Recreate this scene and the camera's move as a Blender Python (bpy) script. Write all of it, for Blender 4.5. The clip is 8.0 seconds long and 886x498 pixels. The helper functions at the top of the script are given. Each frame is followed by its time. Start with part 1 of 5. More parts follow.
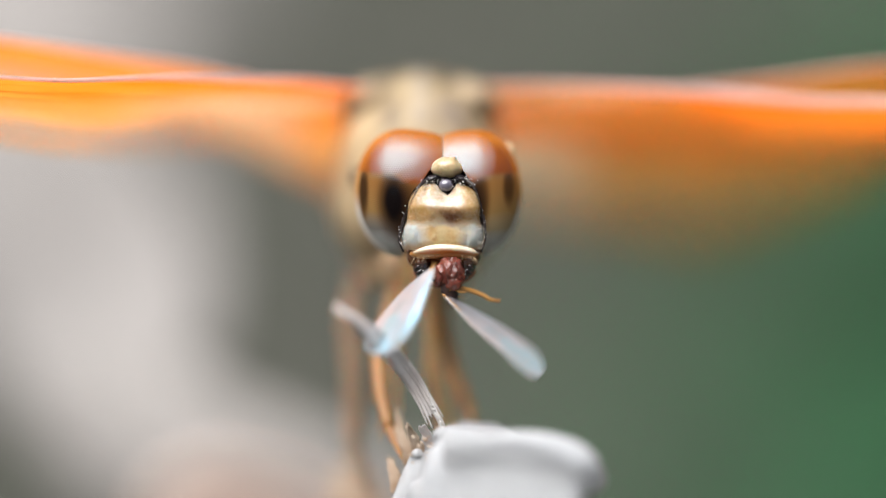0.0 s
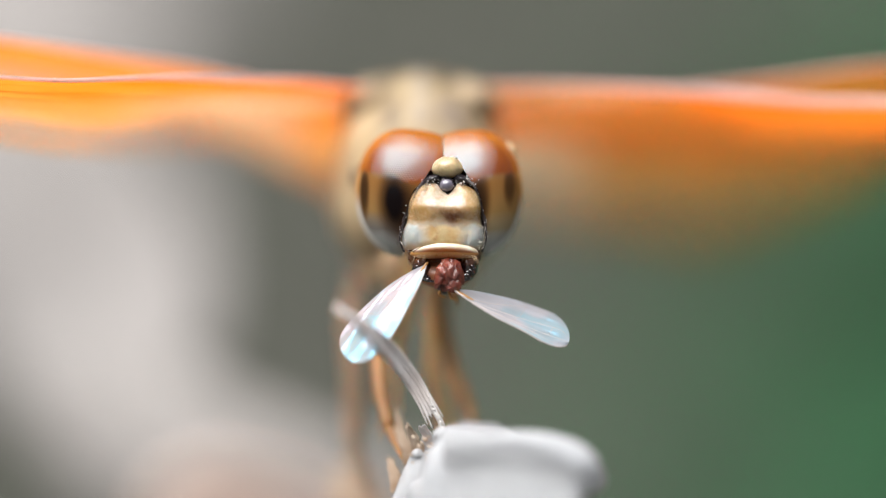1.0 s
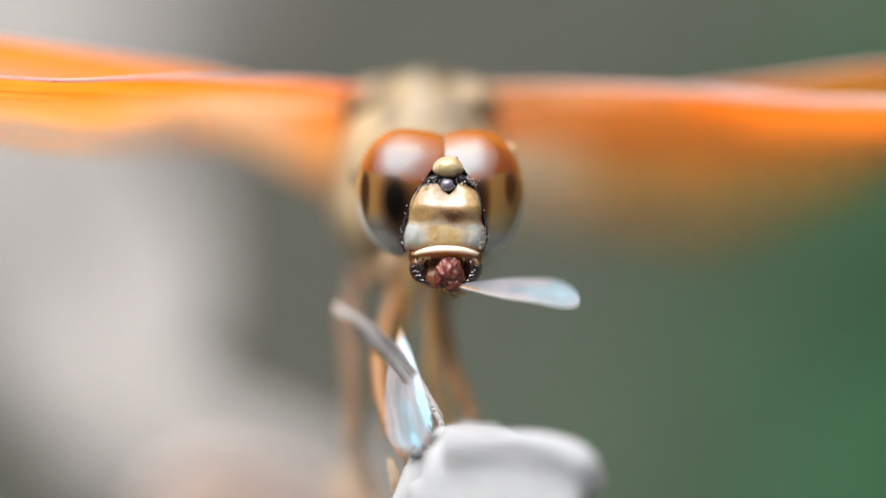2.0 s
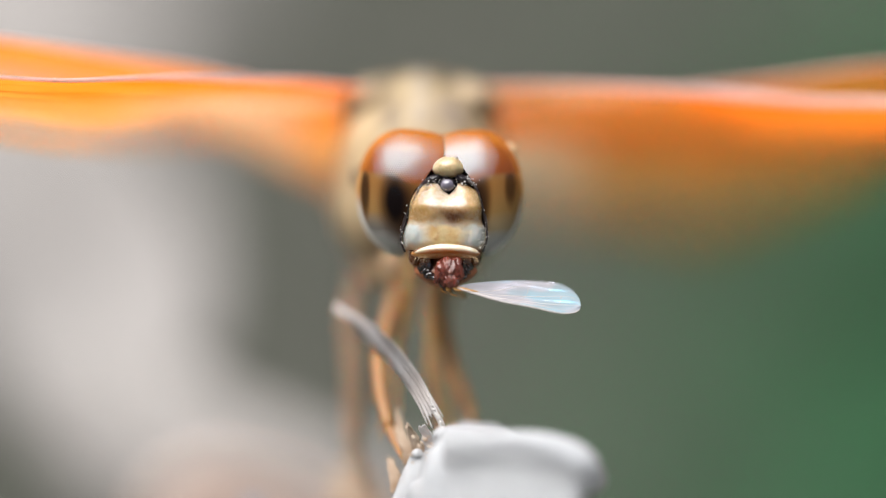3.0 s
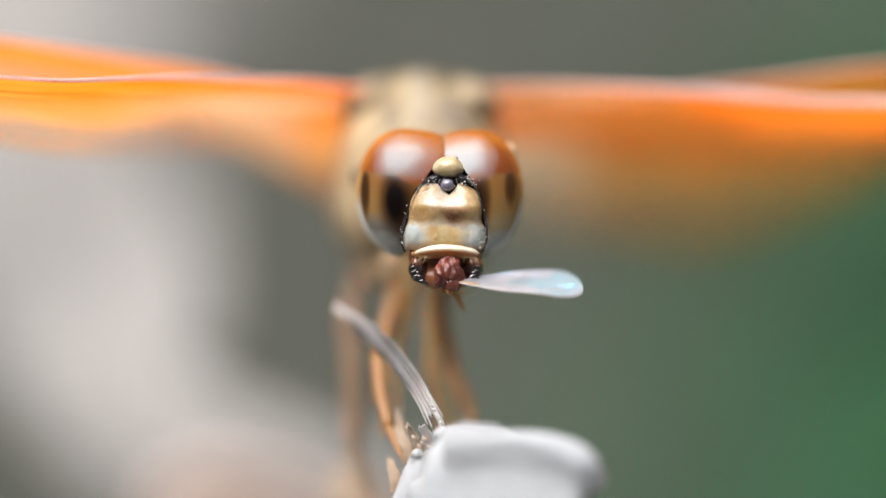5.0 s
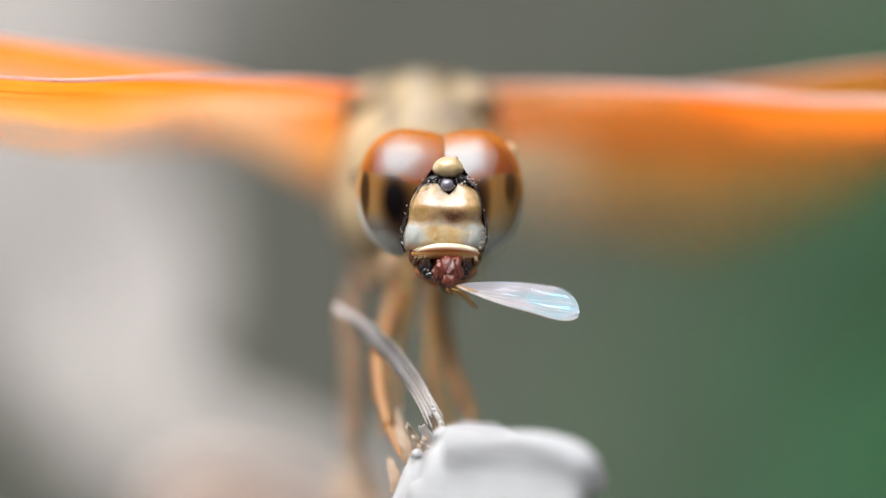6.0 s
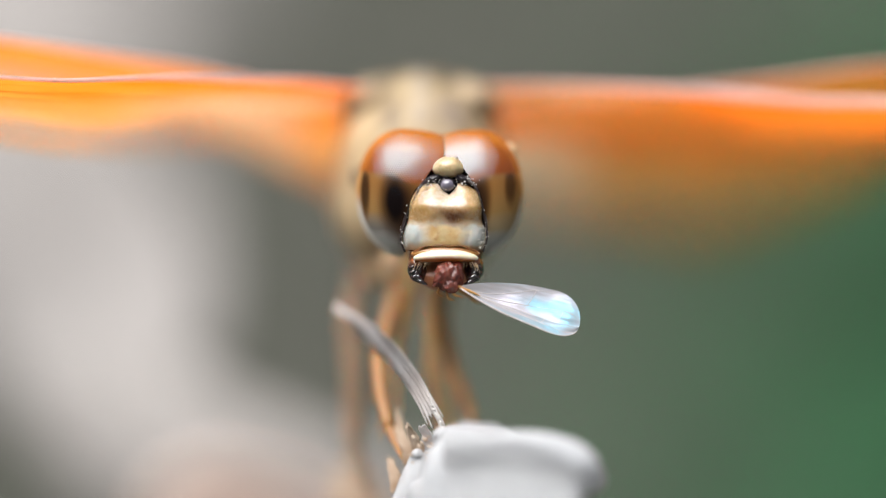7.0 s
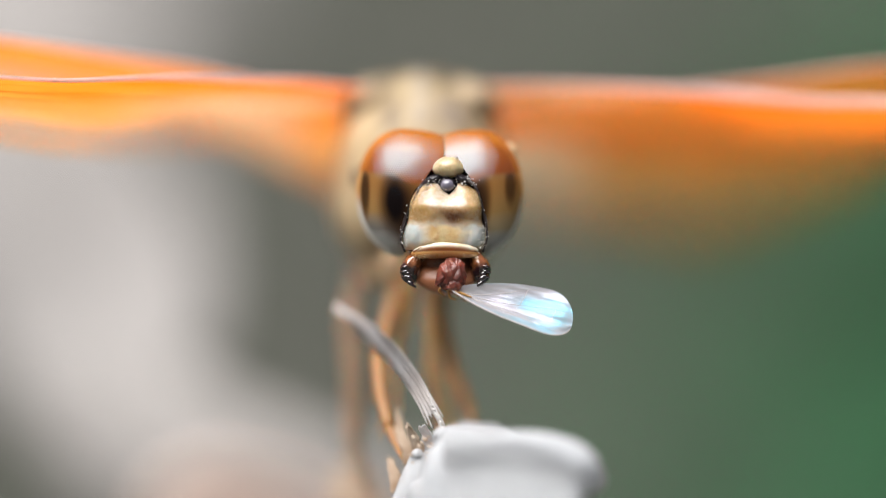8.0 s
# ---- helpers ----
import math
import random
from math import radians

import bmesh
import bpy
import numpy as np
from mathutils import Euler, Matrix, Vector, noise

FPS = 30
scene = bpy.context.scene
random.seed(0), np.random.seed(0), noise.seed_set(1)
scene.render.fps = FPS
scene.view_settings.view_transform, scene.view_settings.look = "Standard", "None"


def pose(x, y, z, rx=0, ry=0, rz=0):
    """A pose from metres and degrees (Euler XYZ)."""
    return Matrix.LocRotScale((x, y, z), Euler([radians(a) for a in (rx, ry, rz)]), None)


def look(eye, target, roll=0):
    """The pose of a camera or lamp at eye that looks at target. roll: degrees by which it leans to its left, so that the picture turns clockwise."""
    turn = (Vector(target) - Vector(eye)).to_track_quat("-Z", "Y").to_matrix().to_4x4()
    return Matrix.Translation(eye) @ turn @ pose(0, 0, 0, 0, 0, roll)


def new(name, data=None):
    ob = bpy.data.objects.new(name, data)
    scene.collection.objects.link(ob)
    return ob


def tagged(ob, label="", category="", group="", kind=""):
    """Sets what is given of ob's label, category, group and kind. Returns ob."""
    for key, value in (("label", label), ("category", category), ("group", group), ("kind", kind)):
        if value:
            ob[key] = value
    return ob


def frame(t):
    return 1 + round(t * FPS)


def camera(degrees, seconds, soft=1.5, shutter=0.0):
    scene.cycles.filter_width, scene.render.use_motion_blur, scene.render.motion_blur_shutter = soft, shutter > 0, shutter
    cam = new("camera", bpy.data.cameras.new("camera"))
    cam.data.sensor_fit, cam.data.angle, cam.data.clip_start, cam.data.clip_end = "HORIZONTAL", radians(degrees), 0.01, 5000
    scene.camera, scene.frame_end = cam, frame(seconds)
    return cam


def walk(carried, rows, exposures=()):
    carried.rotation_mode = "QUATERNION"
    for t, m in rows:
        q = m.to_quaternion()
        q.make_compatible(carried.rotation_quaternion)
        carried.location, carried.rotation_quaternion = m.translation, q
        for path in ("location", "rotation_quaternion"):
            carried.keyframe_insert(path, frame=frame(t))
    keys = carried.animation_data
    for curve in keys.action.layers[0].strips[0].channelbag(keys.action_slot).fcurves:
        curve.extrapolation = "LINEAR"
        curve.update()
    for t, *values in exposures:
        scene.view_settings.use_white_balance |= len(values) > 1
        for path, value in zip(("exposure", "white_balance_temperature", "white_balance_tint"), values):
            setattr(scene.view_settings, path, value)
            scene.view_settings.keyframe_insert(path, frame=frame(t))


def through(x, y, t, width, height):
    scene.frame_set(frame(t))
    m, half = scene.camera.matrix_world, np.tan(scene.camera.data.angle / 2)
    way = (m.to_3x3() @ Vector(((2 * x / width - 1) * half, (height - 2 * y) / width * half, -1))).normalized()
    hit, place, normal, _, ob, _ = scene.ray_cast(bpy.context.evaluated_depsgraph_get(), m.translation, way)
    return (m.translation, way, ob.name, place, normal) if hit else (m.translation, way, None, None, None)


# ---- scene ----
MM = 0.001
BASE = Vector((0.0, 0.0, 0.45))  # the middle of the view, 45 cm above the soil

# ---- camera: a macro lens that stands still, 15 cm from the face ----
cam = camera(11.935, 8.0, 1.1, 0.5)
cam.data.dof.use_dof = True
cam.data.dof.focus_distance = 0.15035
cam.data.dof.aperture_fstop = 7.2
eye = BASE + Vector((0, -0.15, 0))
walk(cam, [(0.0, look(eye, BASE)), (8.0, look(eye, BASE))], [(0.0, 0.0), (8.0, 0.0)])

# ---- light: bright hazy sky, high in front ----
SUN_FROM = Vector((-0.32, -0.62, 1.06)).normalized()
world = bpy.data.worlds.new("sky")
scene.world = world
world.use_nodes = True
wn = world.node_tree.nodes
sky = wn.new("ShaderNodeTexSky")
sky.sky_type = "NISHITA"
sky.sun_disc = False
sky.sun_elevation = math.asin(SUN_FROM.z)
sky.sun_rotation = math.atan2(SUN_FROM.x, SUN_FROM.y)
sky.air_density, sky.dust_density, sky.ozone_density = 1.0, 4.0, 1.0
world.node_tree.links.new(sky.outputs[0], wn["Background"].inputs[0])
wn["Background"].inputs[1].default_value = 0.05
sun = new("sun", bpy.data.lights.new("sun", "SUN"))
sun.data.energy, sun.data.angle, sun.data.color = 7.2, radians(62), (1.0, 0.985, 0.97)
sun.matrix_world = look(BASE + SUN_FROM, BASE)


# ---- materials ----
class Nodes:
    """A small wrapper that builds node materials."""

    def __init__(self, name):
        self.mat = bpy.data.materials.new(name)
        self.mat.use_nodes = True
        self.tree = self.mat.node_tree
        self.bsdf = self.tree.nodes["Principled BSDF"]
        self.out = self.tree.nodes["Material Output"]
        self.coord = self.node("ShaderNodeTexCoord").outputs["Object"]

    def node(self, kind, **values):
        n = self.tree.nodes.new(kind)
        for k, v in values.items():
            n.inputs[k].default_value = v
        return n

    def link(self, a, b):
        self.tree.links.new(a, b)

    def noise(self, scale, detail=3.0, rough=0.55, stretch=(1, 1, 1)):
        m = self.node("ShaderNodeMapping", Scale=stretch)
        self.link(self.coord, m.inputs["Vector"])
        n = self.node("ShaderNodeTexNoise", Scale=scale, Detail=detail, Roughness=rough)
        self.link(m.outputs[0], n.inputs["Vector"])
        return n.outputs["Fac"]

    def ramp(self, fac, stops):
        n = self.tree.nodes.new("ShaderNodeValToRGB")
        el = n.color_ramp.elements
        while len(el) < len(stops):
            el.new(0.5)
        for e, (p, c) in zip(el, stops):
            e.position, e.color = p, (*c, 1) if len(c) == 3 else c
        self.link(fac, n.inputs[0])
        return n.outputs["Color"]

    def mix(self, fac, a, b, mode="MIX"):
        n = self.tree.nodes.new("ShaderNodeMix")
        n.data_type, n.blend_type = "RGBA", mode
        for v, i in ((fac, 0), (a, 6), (b, 7)):
            if isinstance(v, bpy.types.NodeSocket):
                self.link(v, n.inputs[i])
            elif i:
                n.inputs[i].default_value = (*v, 1)
            else:
                n.inputs[i].default_value = v
        return n.outputs[2]

    def math(self, op, a, b=0.0, clamp=False):
        n = self.tree.nodes.new("ShaderNodeMath")
        n.operation, n.use_clamp = op, clamp
        for v, i in ((a, 0), (b, 1)):
            if isinstance(v, bpy.types.NodeSocket):
                self.link(v, n.inputs[i])
            else:
                n.inputs[i].default_value = v
        return n.outputs[0]

    def span(self, value, lo, hi):
        """0 below lo, 1 above hi, smooth between."""
        n = self.tree.nodes.new("ShaderNodeMapRange")
        n.interpolation_type = "SMOOTHSTEP"
        self.link(value, n.inputs[0])
        n.inputs[1].default_value, n.inputs[2].default_value = lo, hi
        return n.outputs[0]

    def xyz(self):
        n = self.tree.nodes.new("ShaderNodeSeparateXYZ")
        self.link(self.coord, n.inputs[0])
        return n.outputs

    def bump(self, height, distance, strength=1.0):
        n = self.node("ShaderNodeBump", Strength=strength, Distance=distance)
        self.link(height, n.inputs["Height"])
        self.link(n.outputs[0], self.bsdf.inputs["Normal"])

    def set(self, **values):
        for k, v in values.items():
            s = self.bsdf.inputs[k.replace("_", " ")]
            if isinstance(v, bpy.types.NodeSocket):
                self.link(v, s)
            elif isinstance(v, tuple):
                s.default_value = (*v, 1)
            else:
                s.default_value = v
        return self


def chitin(name, light, dark, rough=0.35, scale=2500.0, ior=1.5, sss=0.0, bump=0.006):
    """Insect cuticle: mottled at two scales, with fine pits."""
    n = Nodes(name)
    big = n.noise(scale * 0.3, 3)
    fine = n.noise(scale * 2.2, 4)
    c = n.mix(n.span(big, 0.35, 0.68), light, dark)
    c = n.mix(n.math("MULTIPLY", n.span(fine, 0.45, 0.75), 0.35), c, dark)
    n.set(Base_Color=c, IOR=ior)
    n.link(n.math("ADD", n.math("MULTIPLY", fine, 0.25), rough - 0.12), n.bsdf.inputs["Roughness"])
    if sss:
        n.set(Subsurface_Weight=sss, Subsurface_Scale=0.0003)
    n.bump(fine, bump * MM)
    return n.mat


def eye_material(name, side):
    """Compound eye: rust red above, tan below with dark pseudopupils painted in, pale at the lower rim."""
    n = Nodes(name)
    x, y, z = n.xyz()[:3]
    z = n.math("SUBTRACT", z, 0.12 * MM)
    wob = n.math("MULTIPLY", n.math("SUBTRACT", n.noise(900, 2), 0.5), 0.0002)
    zz = n.math("ADD", n.math("ADD", z, wob), n.math("MULTIPLY", x, -0.12 * side))
    top = n.ramp(n.span(zz, 0.3 * MM, 2.2 * MM), [(0.0, (0.20, 0.045, 0.002)), (0.5, (0.27, 0.066, 0.002)), (1.0, (0.44, 0.135, 0.004))])
    top = n.mix(n.math("MULTIPLY", n.noise(2600, 3), 0.3), top, (0.20, 0.042, 0.006))
    under = (0.20, 0.19, 0.17) if side < 0 else (0.36, 0.28, 0.165)
    low = n.ramp(n.span(zz, -2.1 * MM, 0.3 * MM), [(0.0, (0.44, 0.45, 0.43)), (0.16, under), (0.5, (0.28, 0.165, 0.060)), (1.0, (0.21, 0.10, 0.030))])
    # pseudopupils painted as fixed dark spots where the eye looks straight out, with brown halos
    if side < 0:
        spots = ((-0.24, -0.50, 0.44, 0.92, 1.0), (-1.32, -0.15, 0.14, 0.80, 0.75), (0.30, -0.9, 0.40, 1.0, 0.6))
    else:
        spots = ((0.10, -0.30, 0.26, 0.74, 0.6), (1.14, 0.0, 0.16, 0.55, 0.6), (-0.20, -0.7, 0.40, 1.0, 0.85))
    c, cores = low, []
    for sx, sz, rx, rz, deep in spots:
        dx = n.math("MULTIPLY", n.math("SUBTRACT", x, sx * MM), 1 / (rx * MM))
        dz = n.math("MULTIPLY", n.math("SUBTRACT", zz, sz * MM), 1 / (rz * MM))
        d = n.math("SQRT", n.math("ADD", n.math("MULTIPLY", dx, dx), n.math("MULTIPLY", dz, dz)))
        c = n.mix(n.math("MULTIPLY", n.span(d, 1.9, 0.9), 0.55), c, (0.10, 0.040, 0.012))
        cores.append(n.math("MULTIPLY", n.span(d, 1.62, 0.45), deep))
    for core in cores:
        c = n.mix(core, c, (0.006, 0.004, 0.004))
    # pale outer rim below, bright orange above
    ex, ez = n.math("MULTIPLY", x, 1 / (1.66 * MM)), n.math("MULTIPLY", n.math("ADD", z, 0.12 * MM), 1 / (2.28 * MM))
    rim = n.math("SQRT", n.math("ADD", n.math("MULTIPLY", ex, ex), n.math("MULTIPLY", ez, ez)))
    out = n.math("MULTIPLY", x, side)
    rim = n.math("MULTIPLY", rim, n.span(out, -0.2 * MM, 0.5 * MM))
    c = n.mix(n.span(rim, 0.86, 0.96), c, n.mix(n.span(zz, -1.2 * MM, -0.2 * MM), (0.66, 0.66, 0.62), (0.46, 0.24, 0.08)))
    top = n.mix(n.math("MULTIPLY", n.span(rim, 0.80, 0.97), 0.4), top, (0.60, 0.20, 0.02))
    line = n.math("ADD", zz, n.math("MULTIPLY", n.span(out, 0.5 * MM, -0.5 * MM), 0.22 * MM))
    c = n.mix(n.span(line, 0.34 * MM, 0.60 * MM), c, top)
    n.set(Base_Color=c, Roughness=0.07, IOR=1.9, Specular_Tint=(0.46, 0.86, 1.0))
    n.link(n.math("ADD", n.math("MULTIPLY", n.span(zz, 0.15 * MM, 0.6 * MM), 0.54), 0.02), n.bsdf.inputs["Specular IOR Level"])
    return n.mat


def face_material():
    """Glossy face plate: cream brow lobes, amber below them with a brown spot, then an amber lower plate with grey side lobes."""
    n = Nodes("cream_amber_face")
    x, y, z = n.xyz()[:3]
    wob = n.math("MULTIPLY", n.math("SUBTRACT", n.noise(1300, 3), 0.5), 0.0007)
    zw, xw = n.math("ADD", z, wob), n.math("ADD", x, n.math("MULTIPLY", wob, 1.6))
    c = n.mix(n.span(n.noise(1100, 4), 0.38, 0.66), (0.52, 0.43, 0.33), (0.44, 0.30, 0.17))
    c = n.mix(n.math("MULTIPLY", n.span(zw, 1.75 * MM, 1.35 * MM), 0.75), c, (0.48, 0.27, 0.09))
    c = n.mix(n.math("MULTIPLY", n.span(zw, 1.12 * MM, 0.90 * MM), 0.9), c, (0.42, 0.33, 0.22))
    flank = n.math("MULTIPLY", n.span(n.math("ABSOLUTE", n.math("SUBTRACT", xw, 0.18 * MM)), 0.35 * MM, 0.85 * MM), n.span(zw, 1.15 * MM, 1.4 * MM))
    c = n.mix(n.math("MULTIPLY", flank, 0.65), c, (0.50, 0.30, 0.10))
    dx = n.math("MULTIPLY", n.math("SUBTRACT", xw, 0.26 * MM), 1 / (0.62 * MM))
    dz = n.math("MULTIPLY", n.math("SUBTRACT", zw, 1.13 * MM), 1 / (0.34 * MM))
    d = n.math("SQRT", n.math("ADD", n.math("MULTIPLY", dx, dx), n.math("MULTIPLY", dz, dz)))
    c = n.mix(n.span(d, 1.25, 0.2), c, (0.11, 0.04, 0.014))
    low = n.mix(n.span(n.noise(2200, 3), 0.38, 0.66), (0.58, 0.42, 0.20), (0.52, 0.31, 0.10))
    low = n.mix(n.math("MULTIPLY", n.span(n.noise(3600, 2), 0.56, 0.68), 0.6), low, (0.38, 0.18, 0.04))
    side = n.math("ABSOLUTE", n.math("SUBTRACT", xw, 0.04 * MM))
    low = n.mix(n.math("MULTIPLY", n.span(side, 0.35 * MM, 1.1 * MM), 0.88), low, (0.43, 0.465, 0.46))
    low = n.mix(n.math("MULTIPLY", n.span(zw, 0.28 * MM, 0.08 * MM), 0.6), low, (0.50, 0.27, 0.07))
    c = n.mix(n.span(zw, 0.88 * MM, 0.74 * MM), c, low)
    fine = n.noise(8000, 3)
    n.set(Base_Color=c, IOR=1.85, Subsurface_Weight=0.1, Subsurface_Scale=0.0003)
    n.set(Specular_Tint=(0.76, 0.86, 1.0))
    dull = n.math("MULTIPLY", n.span(zw, 1.05 * MM, 0.8 * MM), 0.26)
    n.link(n.math("ADD", n.math("ADD", n.math("MULTIPLY", fine, 0.16), 0.19), dull), n.bsdf.inputs["Roughness"])
    grit = n.math("MULTIPLY", n.span(n.noise(16000, 3, 0.7), 0.45, 0.75), 0.10)
    n.bump(n.math("ADD", n.math("ADD", n.math("MULTIPLY", fine, 0.28), grit), n.noise(1700, 2)), 0.04 * MM)
    return n.mat


def lip_material():
    """Ivory upper lip, amber towards its free edge."""
    n = Nodes("ivory_lip")
    x, y, z = n.xyz()[:3]
    c = n.mix(n.span(n.noise(2600, 4), 0.4, 0.65), (0.84, 0.78, 0.63), (0.78, 0.67, 0.48))
    edge = n.math("ADD", z, n.math("MULTIPLY", n.math("MULTIPLY", x, x), 80.0))
    edge = n.math("ADD", edge, n.math("MULTIPLY", n.math("SUBTRACT", n.noise(3000, 2), 0.5), 0.00006))
    c = n.mix(n.span(edge, 0.05 * MM, -0.08 * MM), c, (0.50, 0.15, 0.022))
    n.set(Base_Color=c, Roughness=0.28, IOR=1.6, Subsurface_Weight=0.15, Subsurface_Scale=0.0003)
    n.bump(n.noise(6000, 3), 0.012 * MM)
    return n.mat


def jaw_material():
    """Jaw: amber at the hinge, nearly black towards the tooth."""
    n = Nodes("amber_to_black_jaw")
    z = n.xyz()[2]
    edge = n.math("ADD", z, n.math("MULTIPLY", n.math("SUBTRACT", n.noise(1800, 3), 0.5), 0.0004))
    c = n.mix(n.span(edge, -0.42 * MM, -0.08 * MM), (0.014, 0.007, 0.008), (0.28, 0.092, 0.030))
    n.set(Base_Color=c, Roughness=0.10, IOR=2.1)
    n.bump(n.noise(2600, 3), 0.02 * MM)
    return n.mat


def thorax_material():
    """Tan furry side plates with brown stripes and a darker keel."""
    n = Nodes("tan_thorax")
    x, y, z = n.xyz()[:3]
    c = n.mix(n.span(n.noise(480, 4, stretch=(1.6, 0.6, 0.6)), 0.42, 0.6), (0.34, 0.25, 0.135), (0.16, 0.11, 0.06))
    ax = n.math("ABSOLUTE", x)
    c = n.mix(n.math("MULTIPLY", n.span(ax, 0.42 * MM, 0.15 * MM), n.span(z, 1.2 * MM, 2.6 * MM)), c, (0.27, 0.22, 0.17))
    c = n.mix(n.math("MULTIPLY", n.span(n.noise(620, 3), 0.52, 0.66), 0.55), c, (0.44, 0.33, 0.19))
    c = n.mix(n.math("MULTIPLY", n.span(n.noise(380, 2), 0.56, 0.68), 0.6), c, (0.17, 0.125, 0.10))
    # sides painted paler to offset the shade they get under the high sun
    c = n.mix(n.math("MULTIPLY", n.span(ax, 1.5 * MM, 2.4 * MM), 0.75), c, (0.58, 0.46, 0.27))
    fur = n.noise(5000, 2, stretch=(2, 2, 0.4))
    n.set(Base_Color=n.mix(n.math("MULTIPLY", fur, 0.3), c, (0.50, 0.42, 0.30)), Roughness=0.6)
    n.bump(fur, 0.03 * MM)
    return n.mat


def wing_material(name, strong, weak, deep, clear_from, clear_to, seed, gap, fade=(1.0, 0.55, 0.15), gap_tint=(0.95, 0.68, 0.42), veil=0.04, outer=0.0, gap_width=0.20, gap_from=0.15):
    """Tinted membrane of the big wings: lets light through, streaked along the span, clearer towards the hind margin."""
    n = Nodes(name)
    uv = n.tree.nodes.new("ShaderNodeTexCoord").outputs["UV"]
    sep = n.tree.nodes.new("ShaderNodeSeparateXYZ")
    n.link(uv, sep.inputs[0])
    u, v = sep.outputs[0], sep.outputs[1]
    mp = n.node("ShaderNodeMapping", Location=(seed, seed * 0.37, 0), Scale=(5.0, 6.0, 1.0))
    n.link(uv, mp.inputs["Vector"])
    tx = n.node("ShaderNodeTexNoise", Scale=1.0, Detail=3.0)
    n.link(mp.outputs[0], tx.inputs["Vector"])
    streak = tx.outputs["Fac"]
    cells = n.noise(1900, 2)
    c = n.mix(n.span(streak, 0.35, 0.65), strong, weak)
    c = n.mix(n.math("MULTIPLY", cells, 0.35), c, deep)
    c = n.mix(n.math("MULTIPLY", n.span(v, 0.2, 0.75), 0.8), c, fade)
    away = n.math("ABSOLUTE", n.math("SUBTRACT", u, gap))
    pale = n.math("MULTIPLY", n.span(away, gap_width, 0.02), n.span(v, gap_from, gap_from + 0.3))
    c = n.mix(n.math("MULTIPLY", pale, 0.8), c, gap_tint)
    n.set(Base_Color=c, Roughness=0.35, IOR=1.5)
    tr = n.node("ShaderNodeBsdfTranslucent")
    n.link(c, tr.inputs["Color"])
    clear = n.node("ShaderNodeBsdfTransparent")
    n.link(n.mix(0.10, (1, 0.96, 0.88), c), clear.inputs["Color"])
    m1 = n.node("ShaderNodeMixShader", Fac=0.92)
    n.link(n.bsdf.outputs[0], m1.inputs[1])
    n.link(tr.outputs[0], m1.inputs[2])
    m2 = n.node("ShaderNodeMixShader")
    edge = n.math("ADD", v, n.math("MULTIPLY", n.math("SUBTRACT", streak, 0.5), 0.5))
    edge = n.math("SUBTRACT", edge, n.math("MULTIPLY", n.span(u, 0.30, 0.58), outer))
    n.link(n.math("ADD", n.math("MULTIPLY", n.span(edge, clear_from, clear_to), 0.97 - veil), veil), m2.inputs[0])
    n.link(m1.outputs[0], m2.inputs[1])
    n.link(clear.outputs[0], m2.inputs[2])
    n.link(m2.outputs[0], n.out.inputs["Surface"])
    return n.mat


def net_material(name, light, dark, through):
    """Fine veins that let light through like the membrane."""
    n = Nodes(name)
    c = n.mix(n.noise(900, 2), light, dark)
    n.set(Base_Color=c, Roughness=0.4)
    tr = n.node("ShaderNodeBsdfTranslucent")
    n.link(c, tr.inputs["Color"])
    m1 = n.node("ShaderNodeMixShader", Fac=through)
    n.link(n.bsdf.outputs[0], m1.inputs[1])
    n.link(tr.outputs[0], m1.inputs[2])
    n.link(m1.outputs[0], n.out.inputs["Surface"])
    return n.mat


def film_material():
    """Glassy wing of a small fly with a pearly blue and lilac sheen."""
    n = Nodes("pearly_wing_film")
    patch = n.noise(520, 3, 0.5, (0.6, 1, 1.4))
    tint = n.noise(900, 2, 0.5, (0.5, 1, 1.0))
    # part of the sheen is painted into the base colour: pale lilac and blue
    c = n.mix(n.span(tint, 0.46, 0.58), (0.80, 0.78, 0.84), (0.56, 0.70, 0.78))
    sheen = n.mix(n.span(patch, 0.44, 0.54), (0.84, 0.80, 1.0), (0.14, 0.68, 1.0))
    n.set(Base_Color=c, Roughness=0.28, IOR=4.2, Specular_Tint=sheen)
    ridges = n.noise(2400, 2, 0.5, (0.22, 1, 1.3))
    n.bump(n.math("ADD", n.noise(800, 1.6, 0.5, (0.5, 1, 1.4)), n.math("MULTIPLY", ridges, 0.35)), 0.20 * MM)
    tr = n.node("ShaderNodeBsdfTranslucent")
    n.link(c, tr.inputs["Color"])
    clear = n.node("ShaderNodeBsdfTransparent")
    m1 = n.node("ShaderNodeMixShader", Fac=0.30)
    n.link(n.bsdf.outputs[0], m1.inputs[1])
    n.link(tr.outputs[0], m1.inputs[2])
    m2 = n.node("ShaderNodeMixShader")
    n.link(n.math("SUBTRACT", 0.38, n.math("MULTIPLY", n.span(patch, 0.4, 0.6), 0.22)), m2.inputs[0])
    n.link(m1.outputs[0], m2.inputs[1])
    n.link(clear.outputs[0], m2.inputs[2])
    n.link(m2.outputs[0], n.out.inputs["Surface"])
    return n.mat


